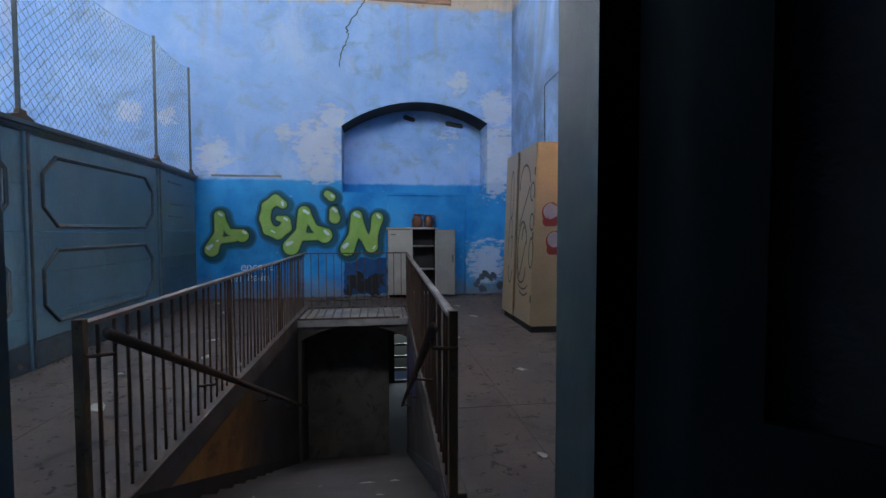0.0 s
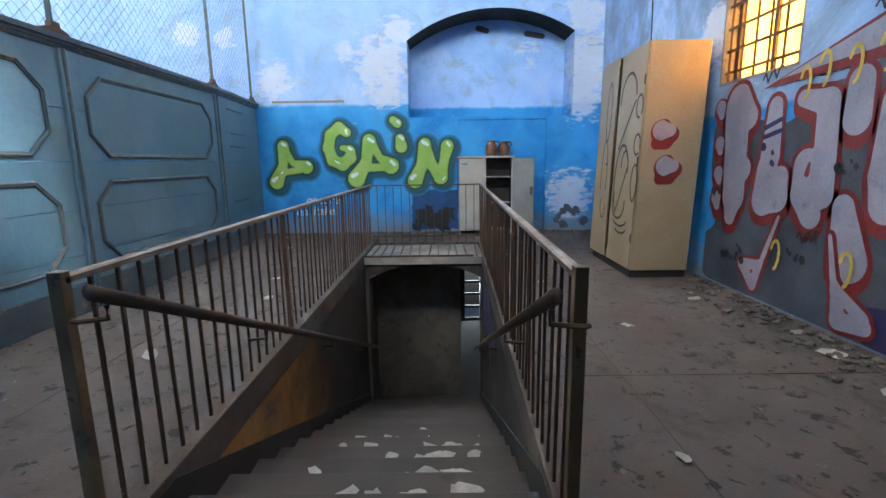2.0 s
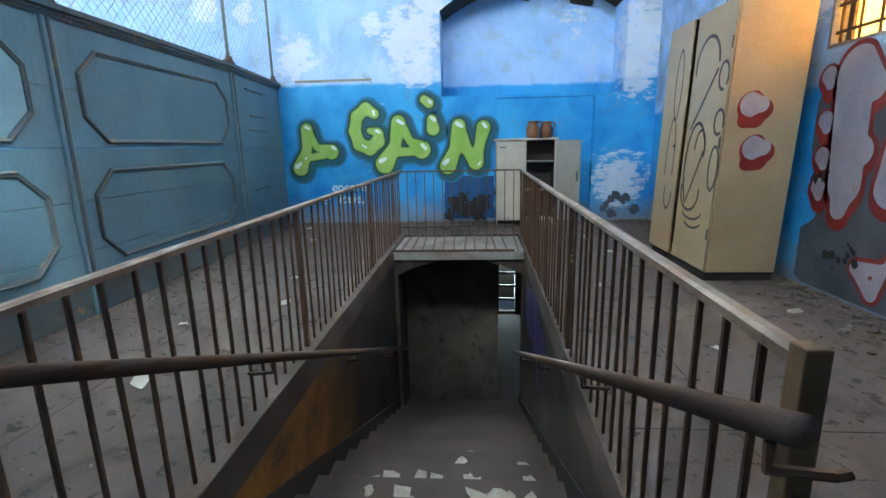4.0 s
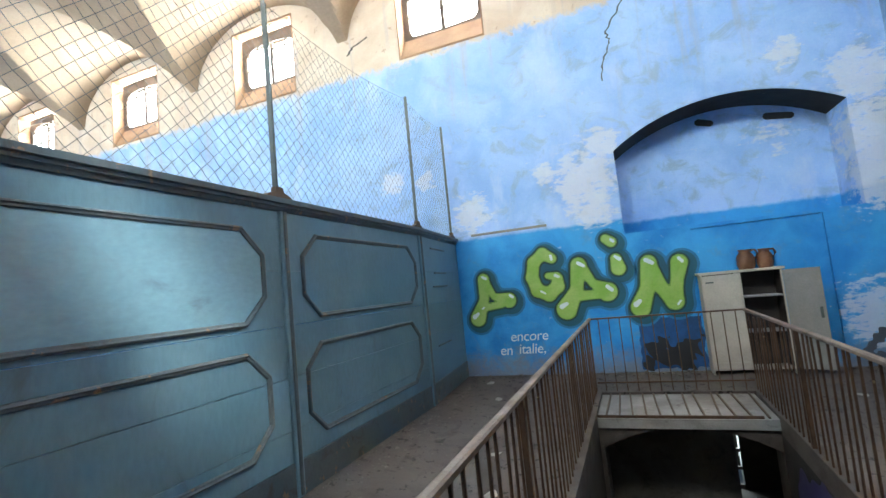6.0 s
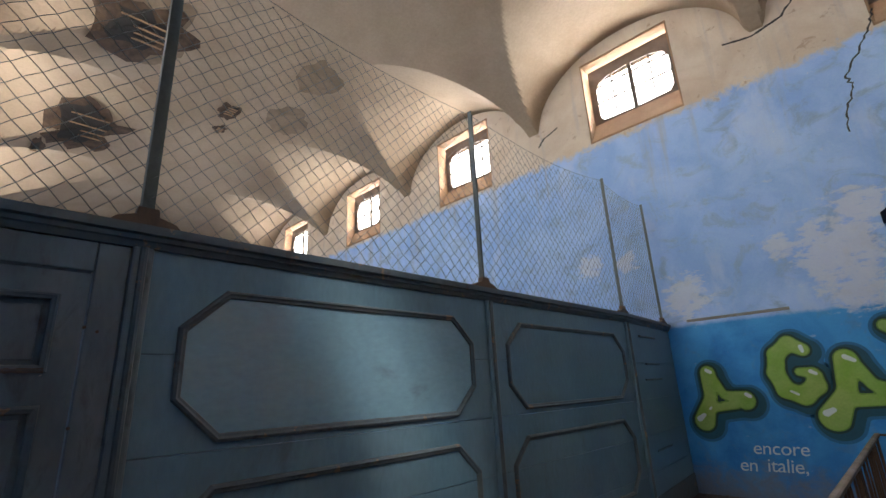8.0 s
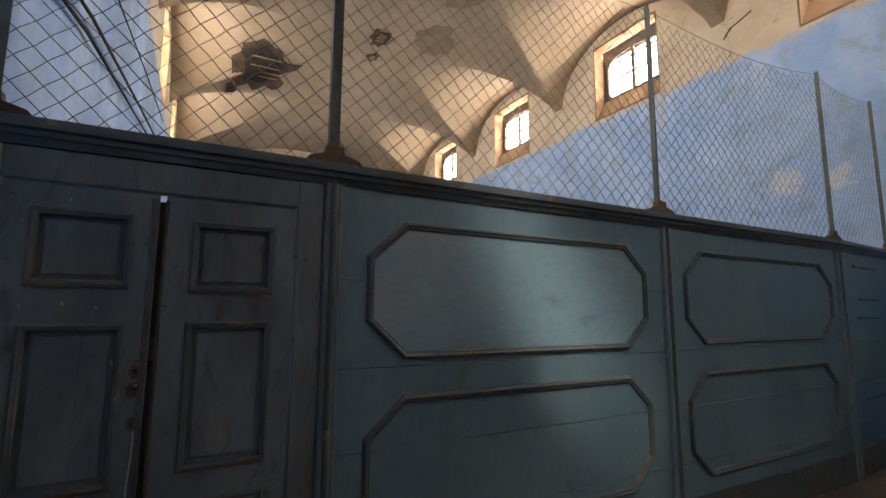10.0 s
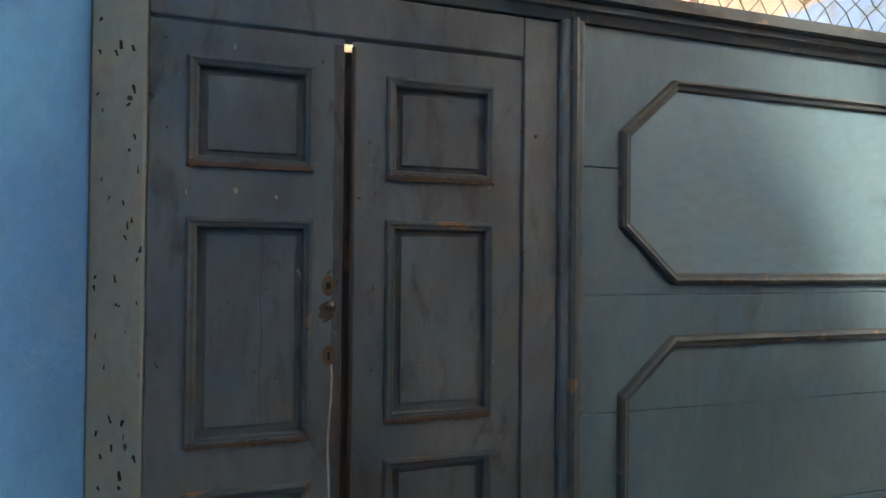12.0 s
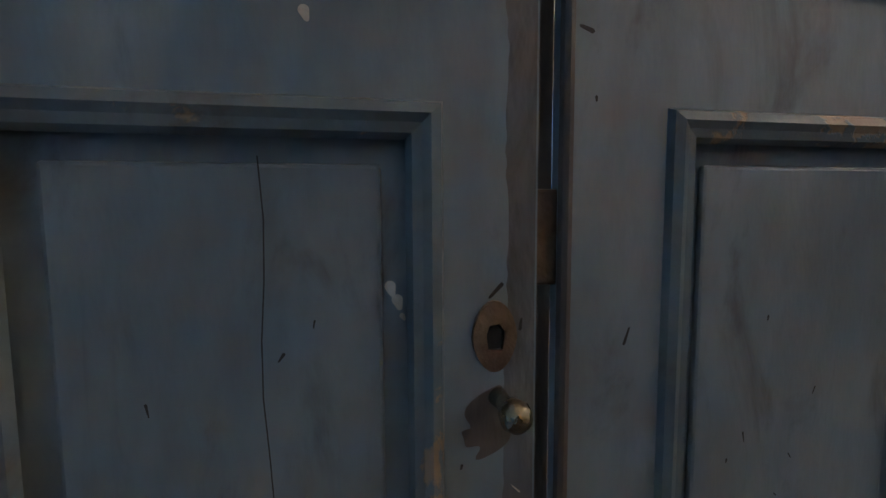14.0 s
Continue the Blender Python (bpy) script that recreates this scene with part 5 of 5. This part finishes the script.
tagl = [loop_strokes(7.55, 1.98, 0.22, 0.27, -10, 175, 0.016), [(7.34, 1.93, 0.016, 7.74, 1.42, 0.016)], loop_strokes(7.58, 1.05, 0.20, 0.42, -60, 140, 0.016), loop_strokes(7.60, 0.80, 0.19, 0.18, 170, 400, 0.015),
        loop_strokes(7.50, 1.22, 0.10, 0.18, 0, 200, 0.014), [(7.42, 1.20, 0.014, 7.66, 0.72, 0.014)], loop_strokes(7.22, 1.86, 0.08, 0.12, -100, 220, 0.014), loop_strokes(7.20, 1.46, 0.08, 0.11, -120, 200, 0.014),
        loop_strokes(7.20, 1.05, 0.08, 0.20, -90, 260, 0.014), loop_strokes(7.52, 0.64, 0.22, 0.10, 200, 330, 0.012), loop_strokes(7.48, 0.56, 0.20, 0.10, 210, 320, 0.012)]
for st in tagl:
    us, vs = [s_[0] for s_ in st] + [st[-1][3]], [s_[1] for s_ in st] + [st[-1][4]]
    painted("painted_line", stroke_field(st, 0), (min(us) - 0.05, max(us) + 0.05, min(vs) - 0.05, max(vs) + 0.05), 0.01, front(0.003), P_BLACK, door_a, 0.0, "looping black spray line")
for st in (loop_strokes(8.12, 1.88, 0.08, 0.36, 0, 360, 0.012), loop_strokes(8.14, 1.10, 0.10, 0.45, -20, 200, 0.012), loop_strokes(8.10, 0.75, 0.09, 0.18, 180, 380, 0.012)):
    us, vs = [s_[0] for s_ in st] + [st[-1][3]], [s_[1] for s_ in st] + [st[-1][4]]
    painted("painted_line", stroke_field(st, 0), (min(us) - 0.05, max(us) + 0.05, min(vs) - 0.05, max(vs) + 0.05), 0.01, front(0.015), P_BLACK, door_b, 0.0, "looping black spray line")
side = lambda d: (lambda u, v, w: (u, LY0 - d, v))
for u, v in ((2.12, 1.58), (2.19, 1.21)):
    dr = painted("painted_drop", stroke_field([(u, v, 0.135, u + 0.08, v - 0.02, 0.09), (u + 0.03, v - 0.10, 0.08, u - 0.06, v - 0.12, 0.06)], 0.03), (u - 0.3, u + 0.35, v - 0.35, v + 0.25), 0.012, side(0.003), P_RED, locker, 0.0, "red outlined drop shape")
    painted("fill", stroke_field([(u - 0.01, v + 0.02, 0.105, u + 0.06, v + 0.02, 0.07)], 0.03), (u - 0.3, u + 0.35, v - 0.35, v + 0.25), 0.012, side(0.006), P_LILAC, dr, 0.0)

for ob in locker.children_recursive:          # the locker leans a little towards the wall
    for v in ob.data.vertices:
        v.co.x += 0.036 * v.co.z

# sooty patch and smears low on the back wall, purple paint in the stairwell
low = thing("wall_stain", (-0.4, YB - 0.003, 0.3), "sooty dark navy patch low on the blue wall", "stain")
rough_edge = lambda U, V, amp: amp * (np.sin(U * 13 + 2 * np.sin(V * 9)) + np.sin(V * 17 + 3 * np.sin(U * 11)) + 0.6 * np.sin(U * 41 + V * 37))
painted("patch", lambda U, V: np.maximum(np.abs(U + 0.33) - 0.44, np.abs(V - 0.42) - 0.38) + rough_edge(U, V, 0.010), (-0.85, 0.148, 0.01, 0.88), 0.015, wall_place(0.0012), P_NAVY, low)
painted("soot", lambda U, V: np.maximum(np.abs(U + 0.33) - 0.36, np.abs(V - 0.26) - 0.17) + rough_edge(U, V, 0.045), (-0.85, 0.148, 0.01, 0.7), 0.012, wall_place(0.0024), P_BLACK, low, 0.0, "black soot marks")
sm = thing("wall_stain", (2.2, YB - 0.003, 0.3), "grey and black smears on whitened plaster", "stain")
painted("smear", lambda U, V: stroke_field([(2.0, 0.25, 0.05, 2.2, 0.45, 0.07), (2.3, 0.42, 0.04, 2.5, 0.16, 0.07), (1.95, 0.22, 0.05, 2.1, 0.10, 0.05)], 0.05)(U, V) + rough_edge(U, V, 0.028), (1.82, 2.70, 0.01, 0.7), 0.012, wall_place(0.002), P_SMOKE, sm)
purple = thing("graffiti_purple", (WX1 - 0.008, 7.2, -0.5), "dark purple spray paint on the stairwell wall", "graffiti")
painted("fill", lambda U, V: stroke_field([(8.0, -0.55, 0.25, 7.2, -0.45, 0.28), (7.2, -0.45, 0.28, 6.5, -0.45, 0.12), (7.0, -0.6, 0.2, 6.9, -0.95, 0.08)], 0.1)(U, V) + 0.06 * np.sin(U * 17) * np.sin(V * 13), (6.2, 8.55, -1.3, -0.19), 0.03, lambda u, v, w: (east_at(u) - 0.0075, u, v), P_PURPLE, purple)

# ---- cracks, ledge, cables, stains of the vault ----
def crack(pts, width, place, name, label):
    th = thing(name, place(pts[0][0], pts[0][1], 0), label, "crack")
    out = []
    random.seed(len(pts))
    for (u0, v0), (u1, v1) in zip(pts, pts[1:]):
        for k in range(6):
            f0, f1 = k / 6, (k + 1) / 6
            a = (u0 + (u1 - u0) * f0, v0 + (v1 - v0) * f0)
            out.append(a)
    out = [(u + random.uniform(-0.025, 0.025), v) for u, v in out]
    st = [(*p, width * random.uniform(0.4, 1), *q, width * random.uniform(0.4, 1)) for p, q in zip(out, out[1:])]
    us, vs = [p[0] for p in out], [p[1] for p in out]
    painted("crack_line", stroke_field(st, 0), (min(us) - 0.1, max(us) + 0.1, min(vs) - 0.1, max(vs) + 0.1), 0.01, place, P_BLACK, th)


crack([(-0.20, 6.2), (-0.29, 5.95), (-0.45, 5.7), (-0.68, 5.4), (-0.62, 5.2), (-0.78, 4.9), (-0.80, 4.55)], 0.014, wall_place(0.002), "wall_crack", "long jagged crack down the blue wall")
crack([(-5.0, 6.62), (-5.35, 6.5), (-5.5, 6.35)], 0.02, wall_place(0.002), "wall_crack", "short crack in the cream plaster")
crack([(-1.9, 6.7), (-1.55, 6.62), (-1.1, 6.72), (-0.9, 7.0)], 0.022, wall_place(0.003), "wall_crack", "dark crack at the foot of the vault")
ledge = thing("wall_ledge", (-2.6, YB - 0.01, 2.4), "chipped pale strip of a removed shelf", "ledge")
part("strip", box(-3.28, -1.96, YB - 0.012, YB + 0.002, 2.405, 2.445, 0.004), M_CONC, ledge)
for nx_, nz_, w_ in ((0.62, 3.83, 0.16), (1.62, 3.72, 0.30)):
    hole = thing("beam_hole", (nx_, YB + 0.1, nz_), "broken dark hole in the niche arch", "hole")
    # Flat black patch: the hole's inner dark is painted, nothing is cut.
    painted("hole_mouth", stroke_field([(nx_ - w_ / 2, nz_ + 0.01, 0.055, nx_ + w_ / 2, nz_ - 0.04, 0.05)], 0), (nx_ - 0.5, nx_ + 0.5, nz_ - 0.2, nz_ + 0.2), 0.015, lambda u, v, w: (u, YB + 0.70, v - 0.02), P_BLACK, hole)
cable_w = thing("wall_cables", (-6.0, YS + 0.03, 3.6), "dark slack cables running along the blue wall", "cable")
for dy, pts in ((0.03, [(-3.6, 3.30), (-5.0, 3.62), (-8.3, 4.15), (-13, 4.9)]), (0.05, [(-3.6, 3.42), (-5.0, 3.74), (-8.3, 4.3), (-13, 5.05)]), (0.03, [(-3.6, 3.3), (-5.76, 4.46), (-8.5, 4.95), (-12, 5.5)])):
    part("cable", tube([(x, YS + dy + 0.01, z) for x, z in pts], 0.014 if pts[1][0] > -5.5 else 0.008, 6), M_BLACK, cable_w)

M_LATH = worn("dark rotten lath", (0.10, 0.06, 0.035), (0.05, 0.03, 0.02), 0.9, 6.0, 40)
M_STAIN = worn("damp brown ceiling stain", (0.20, 0.145, 0.095), (0.30, 0.225, 0.155), 0.9, 2.0, 30)


def on_vault(name, x, y, rx, ry, drop, material, parent, wob=0.25, seed=0):
    bm = bmesh.new()
    rings = []
    for k in range(7):
        f = k / 6
        ring = []
        for a in range(28):
            t = 2 * math.pi * a / 28
            r = f * (1 + wob * noise.noise((math.cos(t) * 1.7 + seed, math.sin(t) * 1.7, seed)) + wob * 0.5 * noise.noise((math.cos(t) * 5 + seed, math.sin(t) * 5, 3)))
            px, py = x + rx * r * math.cos(t), y + ry * r * math.sin(t)
            py = min(max(py, YS + 0.02), YB - 0.02)
            ring.append(bm.verts.new((px, py, vault_z(px, py) - drop)))
        rings.append(ring)
    for a, b in zip(rings, rings[1:]):
        for i in range(28):
            if (a[i].co - a[(i + 1) % 28].co).length > 1e-6:
                bm.faces.new((a[i], a[(i + 1) % 28], b[(i + 1) % 28], b[i]))
            else:
                bm.faces.new((a[i], b[(i + 1) % 28], b[i]))
    return part(name, bm, material, parent)


for sx, sy, a, b, sd in ((-8.45, 7.45, 0.55, 0.40, 1), (-10.3, 7.7, 0.65, 0.45, 2), (-9.0, 4.5, 1.0, 0.6, 3)):
    st = thing("ceiling_stain", (sx, sy, 7.9), "damp brown stain on the cream vault", "stain", "stains on the vault")
    on_vault("stain_patch", sx, sy, a, b, 0.022, M_STAIN, st, 0.4, sd)
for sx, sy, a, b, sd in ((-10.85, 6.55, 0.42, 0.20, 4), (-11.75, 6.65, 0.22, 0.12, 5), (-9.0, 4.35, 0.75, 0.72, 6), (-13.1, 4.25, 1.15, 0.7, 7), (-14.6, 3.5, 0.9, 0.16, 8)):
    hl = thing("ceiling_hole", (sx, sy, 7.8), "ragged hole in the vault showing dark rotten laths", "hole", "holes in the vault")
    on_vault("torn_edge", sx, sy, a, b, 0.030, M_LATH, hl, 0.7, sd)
    # The dark inside is a flat black patch just under the vault.
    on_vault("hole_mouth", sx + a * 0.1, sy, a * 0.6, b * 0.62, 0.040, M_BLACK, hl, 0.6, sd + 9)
    for k in range(4):
        lx = sx + a * 0.1 + (k - 1.5) * a * 0.22
        part("lath", box(lx - 0.016, lx + 0.016, sy - b * 0.5, sy + b * 0.5, vault_z(lx, sy) - 0.075, vault_z(lx, sy) - 0.055), M_SILL, hl)

# ---- litter ----
random.seed(11)


def on_floor(x, y):
    return not (WX0 - 0.15 < x < WX1 + 0.30 and y > WY0 - 0.1 and y < WY1 + 0.05)


chips = bmesh.new()
for k in range(2600):
    if k % 5 < 2:
        x, y = XR - abs(random.gauss(0, 0.45)), random.uniform(3.0, 10.6)
    elif k % 5 == 2:
        x, y = random.uniform(XP, XR), YB - abs(random.gauss(0, 0.35))
    elif k % 5 == 3:
        x, y = XP + abs(random.gauss(0, 0.25)) + 0.03, random.uniform(2.6, YB)
    else:
        x, y = random.uniform(XP + 0.05, XR - 0.05), random.uniform(2.0, YB - 0.05)
    if not on_floor(x, y) or x < XP + 0.03 or y > YB - 0.03 or (x > LX0 - 0.03 and LY0 - 0.05 < y < LY1 + 0.05) or (0.1 < x < 1.3 and y > 10.4):
        continue
    r = random.uniform(0.006, 0.022) * (1.6 if random.random() < 0.08 else 1)
    vs = [chips.verts.new((x + r * random.uniform(0.6, 1.3) * math.cos(a + random.uniform(-0.4, 0.4)), y + r * random.uniform(0.6, 1.3) * math.sin(a), 0.001)) for a in (0, 1.57, 3.14, 4.71)]
    tp = chips.verts.new((x + random.uniform(-0.3, 0.3) * r, y, r * random.uniform(0.3, 0.9)))
    for i in range(4):
        chips.faces.new((vs[i], vs[(i + 1) % 4], tp))
me = as_mesh(chips, "rubble_chips", M_RUBBLE)
tagged(new("rubble_chips", me), "scattered plaster crumbs and grit on the floor", "rubble", "", "stuff")
paper_meshes = []
for k in range(6):
    bm = bmesh.new()
    n = 8
    w, l = random.uniform(0.05, 0.08), random.uniform(0.07, 0.12)
    ring0, ring1 = [], []
    for a in range(n):
        t = 2 * math.pi * a / n + random.uniform(-0.3, 0.3)
        z = random.uniform(0.004, 0.016)
        e = random.uniform(0.6, 1.15) / max(abs(math.cos(t)), abs(math.sin(t)))
        ring0.append(bm.verts.new((w * e * math.cos(t), l * e * math.sin(t), z)))
        ring1.append(bm.verts.new((w * e * math.cos(t), l * e * math.sin(t), z - 0.003)))
    bm.faces.new(ring0)
    bm.faces.new(ring1[::-1])
    for a in range(n):
        bm.faces.new((ring0[a], ring1[a], ring1[(a + 1) % n], ring0[(a + 1) % n]))
    paper_meshes.append(as_mesh(bm, "paper_scrap", M_PAPER))


def scrap(x, y, z, s):
    ob = tagged(new("paper_scrap", random.choice(paper_meshes)), "dirty torn paper scrap lying flat", "paper", "paper scraps")
    ob.location, ob.rotation_euler, ob.scale = (x, y, z), (0, 0, random.uniform(0, 6.3)), (s, s, 1)


for i in (1, 2, 3, 4, 5, 6, 7):
    for k in range(9 if i < 6 else 3):
        scrap(random.choice((random.uniform(WX0 + 0.25, WX1 - 0.2), random.uniform(-0.4, WX1 - 0.15))), WY0 + i * RUN + random.uniform(0.14, 0.26), -(i + 1) * RISE, random.uniform(0.55, 0.95))
for x, y, s in ((2.45, 5.0, 1.2), (2.35, 4.45, 1.0), (2.5, 5.4, 0.7), (2.2, 6.3, 0.8), (-2.2, 5.1, 0.9), (-1.9, 6.5, 0.9), (-2.1, 7.3, 0.8), (-2.6, 9.3, 0.9), (-3.0, 10.3, 1.1), (1.3, 5.6, 0.6), (0.9, 7.0, 0.7), (1.4, 8.4, 0.8), (1.3, 9.4, 0.9), (-2.5, 6.0, 0.6), (0.9, 3.9, 0.5), (-2.3, 3.9, 0.6)):
    scrap(x, y, 0.0, s)

for k, (x0, x1, y0, y1) in enumerate(((0.93, 0.934, 2.6, 8.4), (0.45, 2.70, 4.72, 4.7235), (-2.42, -2.417, 2.6, 9.6))):
    setting("floor_joint", box(x0, x1, y0, y1, -0.004, 0.0025), M_DARK, "dirt-filled joint between floor slabs", "joint")
random.seed(31)
flakes = bmesh.new()
lumps = bmesh.new()
for k in range(2600):
    x, y = random.uniform(XP + 0.06, XR - 0.06), random.uniform(2.3, YB - 0.1)
    if noise.noise((x * 0.9, y * 0.9, 3)) < -0.12 and k % 3:
        continue
    if not on_floor(x, y) or (x > LX0 - 0.05 and LY0 - 0.05 < y < LY1 + 0.05) or (0.1 < x < 1.6 and y > 10.2):
        continue
    r, a0, e = random.uniform(0.006, 0.024), random.uniform(0, 6.3), random.uniform(0.25, 0.8)
    vs = []
    for t in (0, 1.3, 2.5, 3.6, 5.0):
        u, v = r * math.cos(t) * random.uniform(0.7, 1.2), r * e * math.sin(t)
        vs.append(flakes.verts.new((x + u * math.cos(a0) - v * math.sin(a0), y + u * math.sin(a0) + v * math.cos(a0), random.uniform(0.003, 0.008))))
    flakes.faces.new(vs)
tagged(new("dirt_flakes", as_mesh(flakes, "dirt_flakes", M_DIRT)), "dark dirt flakes and dry leaf bits on the floor", "dirt", "", "stuff")
for k in range(420):
    side_ = k % 3
    x, y = (XR - 0.04 - abs(random.gauss(0, 0.22)), random.uniform(3.2, 7.0)) if side_ else (random.uniform(-3.3, 2.6), YB - 0.06 - abs(random.gauss(0, 0.15)))
    if (0.1 < x < 1.6 and y > 10.2) or not on_floor(x, y):
        continue
    r = random.uniform(0.012, 0.04)
    ico = bmesh.new()
    bmesh.ops.create_icosphere(ico, subdivisions=1, radius=r)
    for v in ico.verts:
        v.co *= random.uniform(0.7, 1.2)
        v.co.z *= 0.6
    ico.transform(Matrix.Translation((x, y, r * 0.35)) @ Matrix.Rotation(random.uniform(0, 6), 4, "Z"))
    vmap = [lumps.verts.new(v.co) for v in ico.verts]
    for f in ico.faces:
        lumps.faces.new([vmap[v.index] for v in f.verts])
    ico.free()
tagged(new("rubble_lumps", as_mesh(lumps, "rubble_lumps", M_RUBBLE)), "broken plaster lumps along the foot of the walls", "rubble", "", "stuff")
